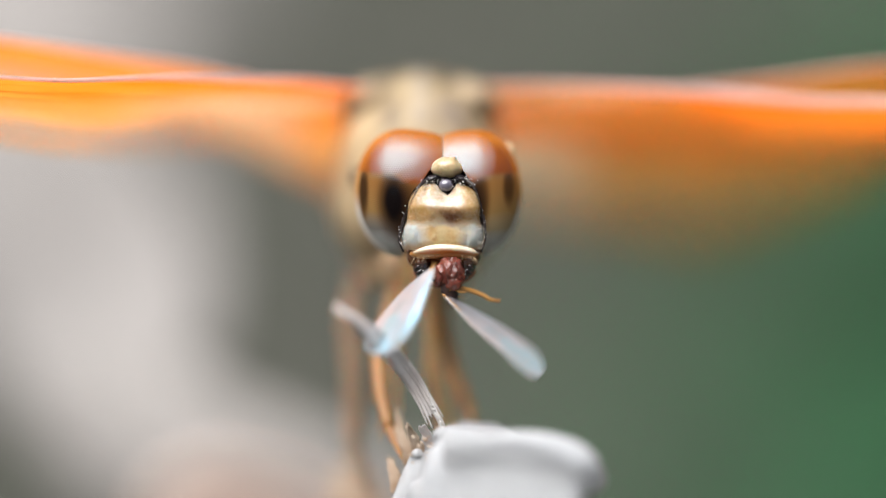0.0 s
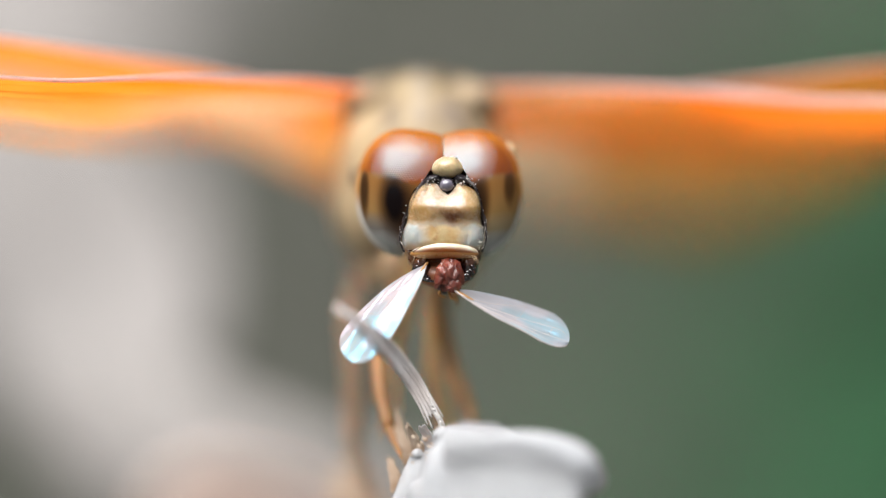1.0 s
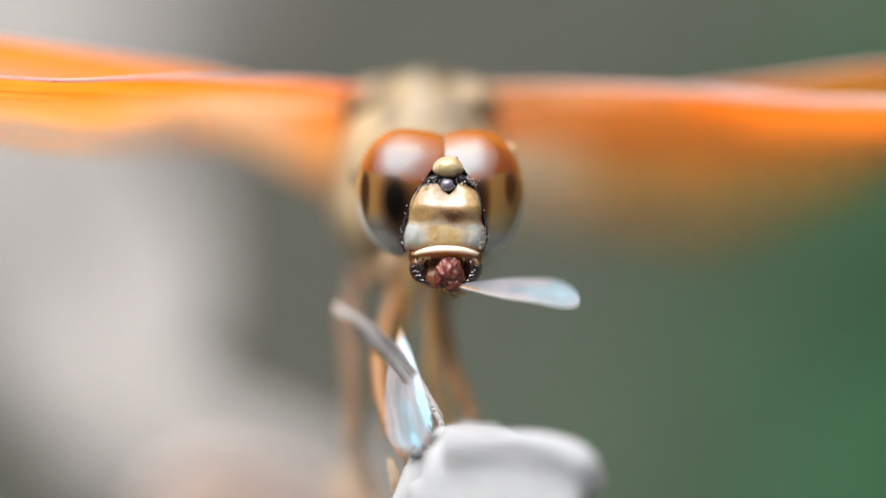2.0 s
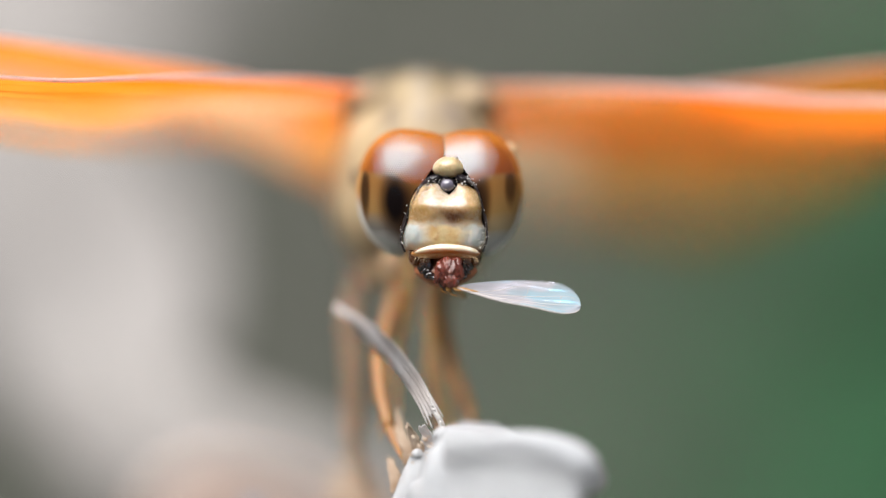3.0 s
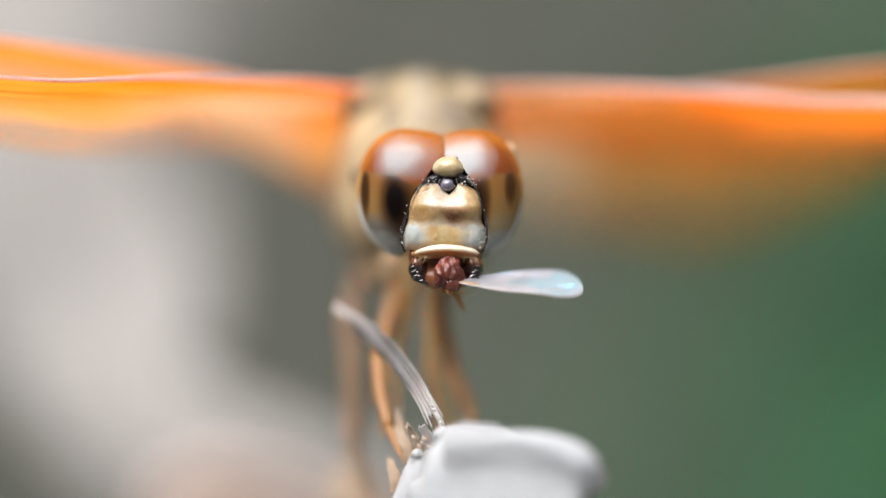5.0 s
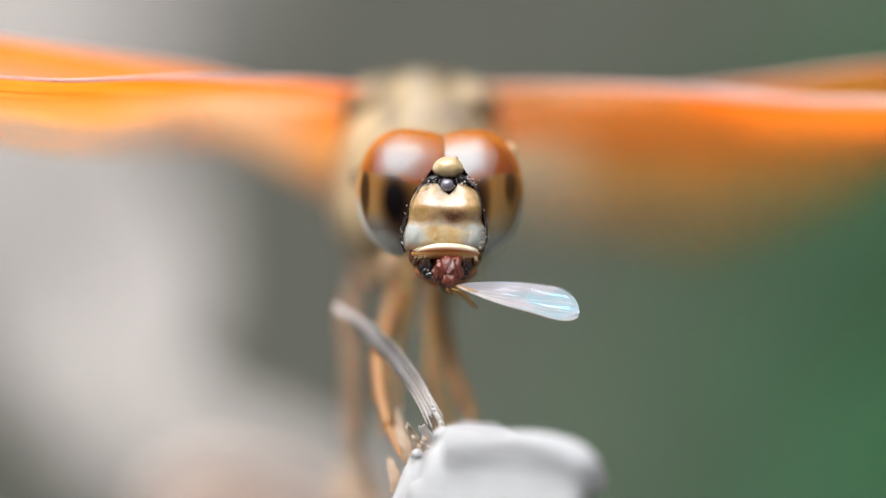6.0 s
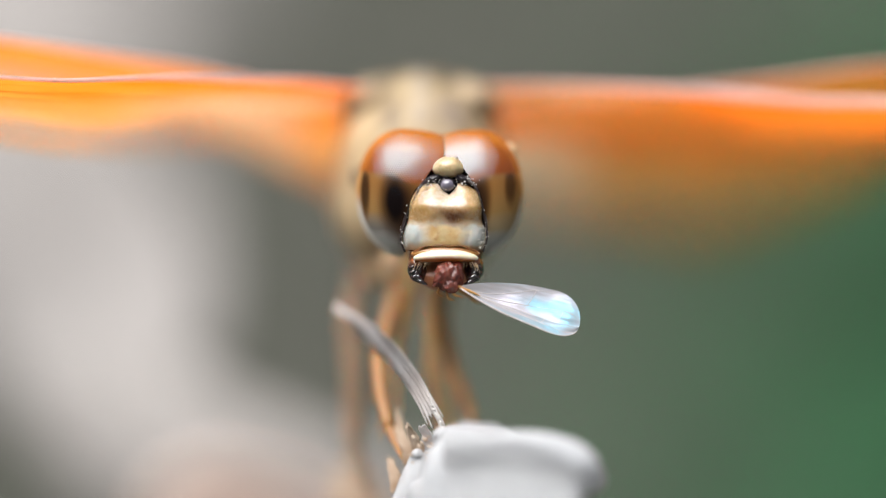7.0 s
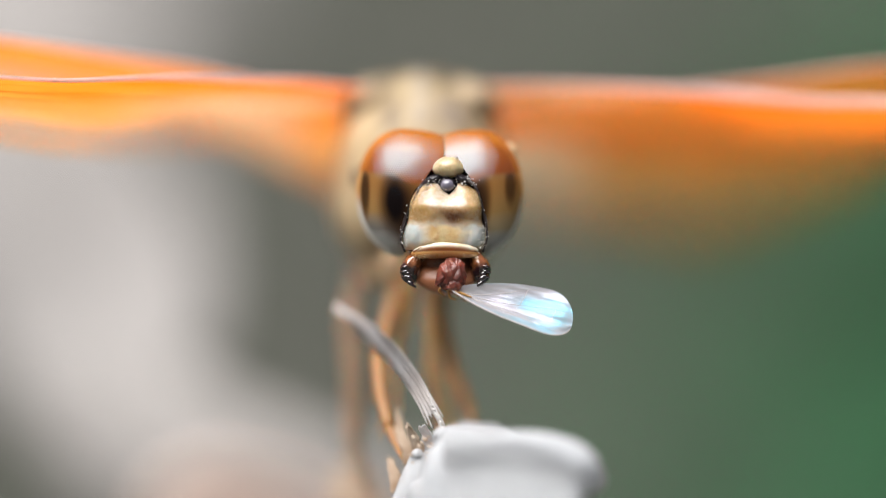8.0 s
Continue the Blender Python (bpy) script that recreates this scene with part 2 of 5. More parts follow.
def dry_material(name, light, dark, scale=300.0, streak=(1, 1, 0.25), through=0.0, bump=0.06):
    """Bleached dead plant matter with fibres along its length."""
    n = Nodes(name)
    fibre = n.noise(scale * 3, 5, 0.65, streak)
    big = n.noise(scale * 0.4, 3)
    c = n.mix(n.span(big, 0.35, 0.7), light, dark)
    c = n.mix(n.math("MULTIPLY", n.span(fibre, 0.5, 0.8), 0.45), c, tuple(v * 0.55 for v in dark))
    n.set(Base_Color=c, Roughness=0.75)
    if through:
        n.set(Subsurface_Weight=through, Subsurface_Scale=0.002)
        n.bsdf.inputs["Subsurface Radius"].default_value = (1.0, 1.0, 1.0)
    n.bump(fibre, bump * MM)
    return n.mat


def leaf_material(name, light, dark):
    n = Nodes(name)
    info = n.node("ShaderNodeNewGeometry").outputs["Random Per Island"]
    c = n.mix(info, light, dark)
    c = n.mix(n.math("MULTIPLY", n.noise(120, 3), 0.4), c, dark)
    n.set(Base_Color=c, Roughness=0.5)
    return n.mat


def soil_material():
    n = Nodes("dry_soil_and_litter")
    a, b = n.noise(2.2, 4), n.noise(45, 6, 0.7)
    c = n.mix(n.span(a, 0.35, 0.65), (0.065, 0.067, 0.052), (0.050, 0.055, 0.040))
    c = n.mix(n.span(b, 0.45, 0.7), c, (0.086, 0.084, 0.067))
    n.set(Base_Color=c, Roughness=0.9)
    n.bump(b, 0.02)
    return n.mat


M_EYE_L, M_EYE_R = eye_material("rust_compound_eye", -1), eye_material("rust_compound_eye_b", 1)
M_FACE, M_THORAX = face_material(), thorax_material()
M_CREAM = chitin("cream_cuticle", (0.60, 0.50, 0.32), (0.47, 0.36, 0.19), 0.28, ior=1.7, sss=0.2, bump=0.02)
M_BRIDGE = chitin("tan_cuticle", (0.66, 0.50, 0.33), (0.52, 0.36, 0.20), 0.3, ior=1.6, sss=0.15, bump=0.02)
M_HINGE = chitin("hinge_cuticle", (0.46, 0.35, 0.22), (0.32, 0.23, 0.14), 0.5, 900.0)
M_LABRUM = lip_material()
M_BLACK = chitin("black_cuticle", (0.018, 0.014, 0.018), (0.008, 0.006, 0.008), 0.28)
M_OCELLUS = chitin("smoky_ocellus", (0.20, 0.185, 0.23), (0.11, 0.10, 0.13), 0.14, ior=1.8)
M_JAW = jaw_material()
M_GAPE = chitin("brown_gullet", (0.34, 0.125, 0.055), (0.17, 0.058, 0.026), 0.25)
M_LIP_AMBER = chitin("amber_lip_skin", (0.50, 0.25, 0.08), (0.36, 0.15, 0.045), 0.3, ior=1.6, sss=0.15)
M_CHEEK = chitin("brown_cheek", (0.34, 0.150, 0.055), (0.14, 0.052, 0.020), 0.28, ior=1.6, bump=0.02)
M_LABIUM = chitin("amber_labium", (0.44, 0.18, 0.085), (0.27, 0.095, 0.045), 0.3)
M_PREY = chitin("red_brown_prey", (0.26, 0.070, 0.045), (0.10, 0.026, 0.018), 0.22, ior=1.6, sss=0.3, bump=0.02)
M_PREYDARK = chitin("blue_black_prey", (0.035, 0.028, 0.040), (0.05, 0.022, 0.012), 0.3)
M_PREYLEG = chitin("honey_prey_leg", (0.50, 0.27, 0.08), (0.36, 0.16, 0.04), 0.35)
M_LEG = chitin("amber_leg", (0.40, 0.205, 0.078), (0.29, 0.135, 0.045), 0.45, 900.0, sss=0.5)
M_LEG_BROWN = chitin("brown_leg", (0.30, 0.205, 0.135), (0.22, 0.145, 0.09), 0.5, 900.0, sss=0.6)
# leg colour lightened to offset the shade under the thorax, reads as soft haze
M_LEG_HAZE = chitin("amber_leg_lightened", (0.68, 0.44, 0.20), (0.54, 0.32, 0.13), 0.5, 900.0, sss=0.6)
M_HAIR = chitin("white_hair", (0.66, 0.62, 0.56), (0.5, 0.45, 0.38), 0.4)
M_BRISTLE = chitin("pale_bristle", (0.60, 0.45, 0.28), (0.40, 0.26, 0.13), 0.4)
M_RIM = chitin("eye_rim", (0.03, 0.02, 0.02), (0.012, 0.008, 0.008), 0.3)
M_BEAD = chitin("white_bead", (0.75, 0.72, 0.70), (0.6, 0.58, 0.55), 0.3)
M_HEAD = chitin("brown_head_capsule", (0.16, 0.07, 0.03), (0.07, 0.03, 0.015), 0.4)
M_ABDOMEN = chitin("tan_abdomen", (0.50, 0.30, 0.10), (0.36, 0.18, 0.05), 0.45, 700.0)
M_FORE_L = wing_material("orange_forewing", (1.0, 0.25, 0.010), (1.0, 0.33, 0.030), (1.0, 0.22, 0.008), 0.12, 0.82, 0.0, 0.20, gap_tint=(0.90, 0.62, 0.38), outer=0.26, gap_width=0.36)
M_FORE_R = wing_material("orange_forewing_b", (1.0, 0.22, 0.010), (1.0, 0.30, 0.03), (1.0, 0.19, 0.008), -0.12, 0.52, 1.7, 0.11, (0.90, 0.32, 0.05), (0.80, 0.48, 0.20), 0.12, 0.36, 0.30, -0.2)
M_HIND_L = wing_material("orange_hindwing", (1.0, 0.25, 0.010), (1.0, 0.37, 0.04), (0.95, 0.21, 0.010), 0.62, 1.10, 3.3, 0.30, (1.0, 0.46, 0.15), outer=-0.12)
# right hindwing in darker orange: shade under the forewing put into its colour
M_HIND_R = wing_material("orange_hindwing_shaded", (0.74, 0.205, 0.012), (0.66, 0.25, 0.025), (0.66, 0.165, 0.010), 0.34, 1.18, 5.1, 0.06, (0.66, 0.33, 0.06), (0.92, 0.72, 0.46), 0.36, gap_width=0.26)
M_VEIN = net_material("salmon_vein", (1.0, 0.82, 0.76), (1.0, 0.64, 0.54), 0.6)
M_NET = net_material("orange_vein", (1.0, 0.30, 0.02), (1.0, 0.42, 0.06), 0.9)
M_STIGMA = chitin("rust_stigma", (0.40, 0.10, 0.02), (0.30, 0.07, 0.015), 0.4)
M_FILM = film_material()
M_FILMVEIN = chitin("pale_prey_vein", (0.62, 0.58, 0.57), (0.48, 0.43, 0.42), 0.3)
M_HUSK = dry_material("bleached_husk", (0.43, 0.445, 0.47), (0.37, 0.38, 0.397), 300, through=0.6)
M_HUSK_TAN = dry_material("tan_husk", (0.50, 0.40, 0.31), (0.26, 0.16, 0.09), 1200)
M_SLIVER = dry_material("grey_fibre", (0.75, 0.71, 0.70), (0.53, 0.465, 0.44), 1100, (1.6, 1.6, 0.25), bump=0.08)
M_DRYLEAF = dry_material("pale_dry_leaf", (0.265, 0.249, 0.238), (0.222, 0.206, 0.195), 60, bump=0.1)
M_PETAL = dry_material("blush_dry_petal", (0.72, 0.59, 0.525), (0.62, 0.485, 0.415), 90, bump=0.05)
M_STEM = dry_material("dry_stem", (0.48, 0.40, 0.30), (0.32, 0.24, 0.17), 200)
M_LEAF = leaf_material("green_leaf", (0.042, 0.184, 0.068), (0.026, 0.116, 0.046))
M_BARK = dry_material("shrub_bark", (0.20, 0.15, 0.10), (0.12, 0.09, 0.06), 60)
M_SOIL = soil_material()


# ---- mesh helpers (shapes are given in millimetres) ----
def part(name, bm, material, parent=None, label="", at=(0, 0, 0), scale=MM):
    """Link a bmesh as one mesh object under a thing or part, its origin at the millimetre place given."""
    bmesh.ops.scale(bm, vec=(scale,) * 3, verts=bm.verts)
    bmesh.ops.recalc_face_normals(bm, faces=bm.faces)
    me = bpy.data.meshes.new(name)
    bm.to_mesh(me)
    bm.free()
    return hang(name, me, material, parent, label, at)


def hang(name, me, material, parent=None, label="", at=(0, 0, 0)):
    me.materials.clear()
    me.materials.append(material)
    for p in me.polygons:
        p.use_smooth = True
    ob = new(name, me)
    ob.parent = parent
    ob.location = Vector(at) * MM
    if label:
        tagged(ob, label)
    return ob


def thing(name, at, label, category, kind="", group=""):
    ob = new(name)
    ob.empty_display_size = 0.002
    ob.location = at
    return tagged(ob, label, category, group, kind)


def blob(bm, centre, radii, shape=None, u=40, v=24, turn=(0, 0, 0)):
    """A rounded body; shape(p) bends the unit sphere's points before they are stretched."""
    made = bmesh.ops.create_uvsphere(bm, u_segments=u, v_segments=v, radius=1.0)["verts"]
    r = Euler([radians(a) for a in turn]).to_matrix()
    for w in made:
        p = w.co.copy()
        if shape:
            p = shape(p)
        w.co = Vector(centre) + r @ Vector((p.x * radii[0], p.y * radii[1], p.z * radii[2]))
    return bm


def spline(pts, n):
    """A smooth line through the points."""
    pts = [Vector(p) for p in pts]
    pts = [2 * pts[0] - pts[1]] + pts + [2 * pts[-1] - pts[-2]]
    out, m = [], len(pts) - 3
    for i in range(n + 1):
        f = i / n * m
        k = min(int(f), m - 1)
        t = f - k
        a, b, c, d = pts[k:k + 4]
        out.append(0.5 * (2 * b + (c - a) * t + (2 * a - 5 * b + 4 * c - d) * t * t + (3 * b - a - 3 * c + d) * t ** 3))
    return out


def tube(bm, pts, radii, seg=8, n=0, flat=1.0, side=(0, 1, 0), rough=0.0, seed=0.0):
    """A tapered limb along the points. flat squeezes it along side; rough roughens it."""
    line = spline(pts, n) if n else [Vector(p) for p in pts]
    m = len(line) - 1
    rings = []
    for i, p in enumerate(line):
        d = (line[min(i + 1, m)] - line[max(i - 1, 0)]).normalized()
        a = Vector(side) - d * d.dot(Vector(side))
        a = a.normalized() if a.length > 1e-4 else d.orthogonal().normalized()
        b = d.cross(a)
        f = i / m * (len(radii) - 1)
        k = min(int(f), len(radii) - 2)
        r = radii[k] + (radii[k + 1] - radii[k]) * (f - k)
        ring = []
        for j in range(seg):
            w = 2 * math.pi * j / seg
            q = r * (1 + (rough * noise.noise(Vector((p.x * 2 + seed, p.z * 2 + j * 0.9, p.y * 2))) if rough else 0))
            ring.append(bm.verts.new(p + a * math.cos(w) * q * flat + b * math.sin(w) * q))
        rings.append(ring)
    for r0, r1 in zip(rings, rings[1:]):
        for j in range(seg):
            bm.faces.new((r0[j], r0[(j + 1) % seg], r1[(j + 1) % seg], r1[j]))
    bm.faces.new(rings[0][::-1])
    bm.faces.new(rings[-1])
    return bm


def sheet(bm, f, nu, nv, thick=0.0, uv=False):
    """A curved leaf f(u, v), u and v from 0 to 1, with two faces and closed edges if it has thickness."""
    top = [[bm.verts.new(f(i / nu, j / nv)) for j in range(nv + 1)] for i in range(nu + 1)]
    for i in range(nu):
        for j in range(nv):
            face = bm.faces.new((top[i][j], top[i + 1][j], top[i + 1][j + 1], top[i][j + 1]))
            if uv:
                layer = bm.loops.layers.uv.verify()
                for loop, (a, c) in zip(face.loops, ((i, j), (i + 1, j), (i + 1, j + 1), (i, j + 1))):
                    loop[layer].uv = (a / nu, c / nv)
    if thick:
        bm.normal_update()
        low = [[bm.verts.new(w.co - w.normal * thick) for w in row] for row in top]
        for i in range(nu):
            for j in range(nv):
                bm.faces.new((low[i][j + 1], low[i + 1][j + 1], low[i + 1][j], low[i][j]))
        edge = [(i, 0) for i in range(nu)] + [(nu, j) for j in range(nv)] + [(i, nv) for i in range(nu, 0, -1)] + [(0, j) for j in range(nv, 0, -1)]
        for (a, b), (c, d) in zip(edge, edge[1:] + edge[:1]):
            bm.faces.new((top[a][b], low[a][b], low[c][d], top[c][d]))
    return bm


def craggy(p):
    return p * (1 + 0.22 * noise.noise(p * 2.5) + 0.12 * noise.noise(p * 6))


# ---- ground: one sheet, a low bank behind the plant ----
def ground():
    bm = bmesh.new()

    def f(u, v):
        x = math.copysign(abs(2 * u - 1) ** 4 * 400, u - 0.5) + (u - 0.5) * 6
        y = math.copysign(abs(2 * v - 1) ** 4 * 400, v - 0.5) + (v - 0.5) * 6
        bank = 1.3 / (1 + math.exp(-(y - 2.2) * 2.4)) if y > 0 else 0.0
        return Vector((x, y, bank - (0.007 if y > 0 else 0) + 0.04 * noise.noise(Vector((x * 1.3, y * 1.3, 0)))))

    sheet(bm, f, 90, 90)
    ob = part("ground", bm, M_SOIL, scale=1.0)
    tagged(ob, "grey-brown dry soil bank with plant litter", "ground", kind="structure")


ground()


# ---- the green shrub and the pale dead leaves behind ----
def leaf_cloud(bm, centre, size, count, length, rng):
    for _ in range(count):
        p = Vector((rng.gauss(0, 0.42) * size[0], rng.gauss(0, 0.42) * size[1], rng.gauss(0, 0.42) * size[2])) + Vector(centre)
        d = Vector((rng.uniform(-1, 1), rng.uniform(-1, 1), rng.uniform(-0.7, 0.6))).normalized()
        s = d.orthogonal().normalized() * length * rng.uniform(0.16, 0.24)
        s.rotate(Matrix.Rotation(rng.uniform(0, 6.28), 3, d))
        k = d.cross(s).normalized() * length * 0.06
        ln = length * rng.uniform(0.7, 1.2)
        a, b, c, e = p, p + d * ln * 0.45 + s - k, p + d * ln, p + d * ln * 0.45 - s - k
        mid = p + d * ln * 0.5 + k
        va, vb, vc, ve, vm = (bm.verts.new(q) for q in (a, b, c, e, mid))
        for tri in ((va, vb, vm), (vb, vc, vm), (vc, ve, vm), (ve, va, vm)):
            bm.faces.new(tri)


def shrub(at, spread, height, count, rng):
    ob = thing("shrub", at, "dark green leafy shrub growing on the dry bank", "shrub")
    bm = bmesh.new()
    tips = []
    for i in range(7):
        a = i * 0.9 + rng.uniform(-0.2, 0.2)
        tip = Vector((math.cos(a) * spread[0] * 0.6, math.sin(a) * spread[1] * 0.6, height * rng.uniform(0.6, 0.95)))
        tube(bm, [(0, 0, -0.05), tip * 0.4 + Vector((0, 0, 0.06)), tip], [0.012, 0.008, 0.002], 6, 8, rough=0.3, seed=i)
        tips.append(tip)
    part("stem", bm, M_BARK, ob, scale=1.0)
    bm = bmesh.new()
    made = 0
    while made < count:
        c = Vector((rng.uniform(-1.15, 1.0) * spread[0], rng.uniform(-0.6, 0.6) * spread[1], height * rng.uniform(0.32, 1.05)))
        if c.x < -1.03 * spread[0] + max(0.0, c.z - 0.45) * 1.8 + 0.015 * noise.noise(c * 20):
            continue
        if (c.x / spread[0] - 0.1) ** 2 + (c.y / spread[1] / 0.75) ** 2 > 1.5 + 0.4 * noise.noise(c * 9) or c.z > height * (1.05 - 0.35 * max(0.0, c.x / spread[0]) ** 2):
            continue
        leaf_cloud(bm, c, (0.035, 0.05, 0.05), 24, 0.045, rng)
        made += 24
    part("crown", bm, M_LEAF, ob, scale=1.0)
    return ob


rng = random.Random(4)
shrub((0.31, 0.55, 0.0), (0.24, 0.20), 0.74, 9600, rng)


def dead_leaf(name, pts, widths, curl, material, label, thick=0.35, n=36):
    """A broad dead leaf along a bent midrib, cupped across."""
    line = spline(pts, n)
    base = line[0].copy()
    ob = thing(name, BASE + base * MM, label, "dead leaf")
    bm = bmesh.new()

    def f(u, v):
        i = u * n
        k = min(int(i), n - 1)
        p = line[k].lerp(line[k + 1], i - k)
        d = (line[k + 1] - line[k]).normalized()
        s = d.cross(Vector((0, 1, 0))).normalized()
        w = np.interp(u, np.linspace(0, 1, len(widths)), widths)
        e = (v - 0.5) * 2
        wav = 0.06 * w * noise.noise(Vector((u * 5, v * 4, widths[1])))
        return p - base + s * e * w + Vector((0, 1, 0)) * (curl * w * e * e + wav)

    sheet(bm, f, n, 10, thick)
    part("blade", bm, material, ob)
    bm = bmesh.new()
    tube(bm, [q - base + Vector((0, 0.1, 0)) for q in line[::4]], [0.5, 0.4, 0.15], 6, 20)
    part("midrib", bm, material, ob)
    return ob


dead_leaf("dead_leaf", [(-24.5, 150, 76), (-27.0, 128, 24), (-26.2, 108, 6.6), (-15.9, 42, -1.3), (-13.7, 30, -7.1), (-7.5, 27, -10.6), (1.2, 26, -12.4), (12, 30, -17)],
          (12, 13.5, 14.0, 5.6, 3.6, 3.7, 2.6, 1), 0.3, M_DRYLEAF, "pale grey curled dead leaf hanging beside the seed head")
dead_leaf("dead_petal", [(-9.9, 22, -22), (-10.3, 21, -14.0), (-9.7, 20, -10.7), (-6.8, 21, -10.5), (-3.2, 22, -11.2)],
          (1.4, 2.1, 2.2, 1.7, 0.8), -0.3, M_PETAL, "blush-tan withered petal behind the seed head")


# ---- the perch: a bleached dry seed head ----
def seed_head():
    ob = thing("dried_seed_head", BASE + Vector((1.2, 0.8, -7.5)) * MM, "bleached grey-white dried seed head with curled husks", "seed head")
    o = Vector((1.2, 0.8, -7.5))

    def rel(*pts):
        return [Vector(p) - o for p in pts]

    bm = bmesh.new()
    tube(bm, rel((1.3, 1.0, -440), (-2, 4, -220), (2.2, 2.5, -60), (1.4, 1.0, -12)), [2.2, 1.9, 1.5, 1.5], 12, 60, rough=0.15)
    part("stem", bm, M_STEM, ob, "dry brown stem")
    bm = bmesh.new()

    def cup(p):
        k = 1 + 0.10 * noise.noise(p * 1.6) + 0.02 * math.sin(9 * math.atan2(p.y, p.x))
        return Vector((p.x * k, p.y * k, p.z if p.z < 0.4 else 0.4 + (p.z - 0.4) * 0.35))

    blob(bm, rel((1.1, -0.9, -9.6))[0], (2.4, 1.4, 3.3), cup, 48, 28)
    part("capsule", bm, M_HUSK, ob)
    husks = (
        ([(-0.05, -0.8, -6.6), (0.15, -1.8, -7.2), (-0.1, -2.3, -9.5), (-0.5, -2.4, -14)], [0.35, 0.80, 0.95, 0.95], 0.4, (0.1, 1, 0)),
        ([(-0.3, 3.6, -7.5), (0.6, 3.4, -7.05), (1.7, 3.0, -7.05), (2.6, 2.3, -7.7)], [0.5, 0.85, 0.9, 0.7], 0.8, (0, 0.3, 1)),
        ([(-0.9, -0.2, -7.3), (-1.1, -0.5, -8.4), (-1.4, -0.5, -10.0), (-1.6, 0, -13)], [0.25, 0.5, 0.8, 0.9], 0.5, (0.2, 1, 0)),
    )
    for i, (pts, radii, flat, side) in enumerate(husks):
        bm = bmesh.new()
        tube(bm, rel(*pts), radii, 24, 40, flat, side, 0.10, i * 3.1)
        blob(bm, rel(pts[0])[0], (radii[0] * 0.9,) * 3, craggy, 24, 16)
        blob(bm, rel(pts[-1])[0], (radii[-1], radii[-1], radii[-1] * 0.95), lambda p: p * (1 + 0.08 * noise.noise(p * 2)), 20, 14)
        part("husk", bm, M_HUSK, ob)
    # the broad front husk: rolled over at the top, running out to a rounded tip
    roll = spline([(2.4, -0.5, 0), (1.2, 0.02, 0), (0.5, 0.0, 0), (0.08, -0.28, 0), (0.0, -0.62, 0), (0.02, -0.98, 0), (-0.02, -1.35, 0), (-0.28, -2.0, 0), (-0.85, -3.2, 0), (-1.8, -5.2, 0)], 40)

    def lobe(u, v):
        i = v * 40
        k = min(int(i), 39)
        q = roll[k].lerp(roll[k + 1], i - k)
        end = math.sqrt(max(0.0, 1 - max(0.0, (u - 0.80) / 0.20) ** 2))
        dy, dz = 0.75 + (q.x - 0.75) * end, -0.75 + (q.y + 0.75) * (0.25 + 0.75 * end)
        x = -0.1 + 5.0 * u + 0.15 * end - 0.22 * max(0.0, -q.y - 0.9) * u
        drop = 0.75 * max(0.0, (u - 0.55) / 0.45) ** 2
        wave = 0.07 * noise.noise(Vector((u * 3.5, v * 2.5, 4))) + 0.025 * noise.noise(Vector((u * 5, v * 16, 8)))
        return Vector((x, -2.2 - 2.1 * u + dy - wave, -6.42 - 0.25 * u - drop + dz + wave)) - o

    part("front_husk", sheet(bmesh.new(), lobe, 70, 48, 0.12), M_HUSK, ob, "broad white husk rolled over at its rim")
    rim = [(1.30, -2.3, -6.92), (1.9, -2.6, -6.80), (2.66, -2.88, -6.76), (3.83, -3.33, -6.98), (4.64, -3.55, -7.42), (5.0, -3.5, -7.95)]
    wide = [0.30, 0.40, 0.50, 0.62, 0.70, 0.58]
    bm = tube(bmesh.new(), rel(*rim), wide, 28, 60, 0.9, (0, 0.6, 1), 0.07, 2.7)
    blob(bm, rel(rim[-1])[0], (0.58, 0.56, 0.55), lambda p: p * (1 + 0.06 * noise.noise(p * 2)), 28, 20)
    blob(bm, rel(rim[0])[0], (0.30, 0.30, 0.28), craggy, 24, 16)
    part("rolled_rim", bm, M_HUSK, ob, "white rolled rim of the husk")
    ragged = (((-1.1, 0.5, -7.7), (-0.35, 0.2, 1.0), 0.55, 1.5), ((-0.75, 0.3, -7.3), (-0.5, 0.0, 0.9), 0.45, 1.1), ((-1.3, 0.9, -7.3), (-0.25, 0.3, 1.0), 0.35, 1.7),
              ((-0.4, 0.0, -7.1), (-0.3, -0.1, 0.9), 0.5, 0.9), ((-1.5, 0.3, -8.6), (-0.4, 0.1, 0.9), 0.6, 1.2))
    for i, (root, way, wide, length) in enumerate(ragged):
        d = Vector(way).normalized()
        s = d.cross(Vector((0.2 * i - 0.4, 1, 0.1))).normalized()
        k = d.cross(s)

        def shard(u, v):
            e = 2 * v - 1
            w = wide * 0.5 * (1 - 0.6 * u) * (1 + 0.5 * noise.noise(Vector((u * 4, e, i * 5.0))))
            tip = 0.35 * noise.noise(Vector((e * 3, i * 3.3, 0))) * u
            return rel(root)[0] + Vector((0, 0.8, 0)) + d * (length * u + tip) + s * e * w + k * (0.35 * w * e * e + 0.3 * u * u * (1 if i % 2 else -1))

        part("ragged_scrap", sheet(bmesh.new(), shard, 16, 10, 0.05), M_HUSK_TAN if i != 3 else M_HUSK, ob, "frayed husk scrap")
    r = random.Random(9)
    bm = bmesh.new()
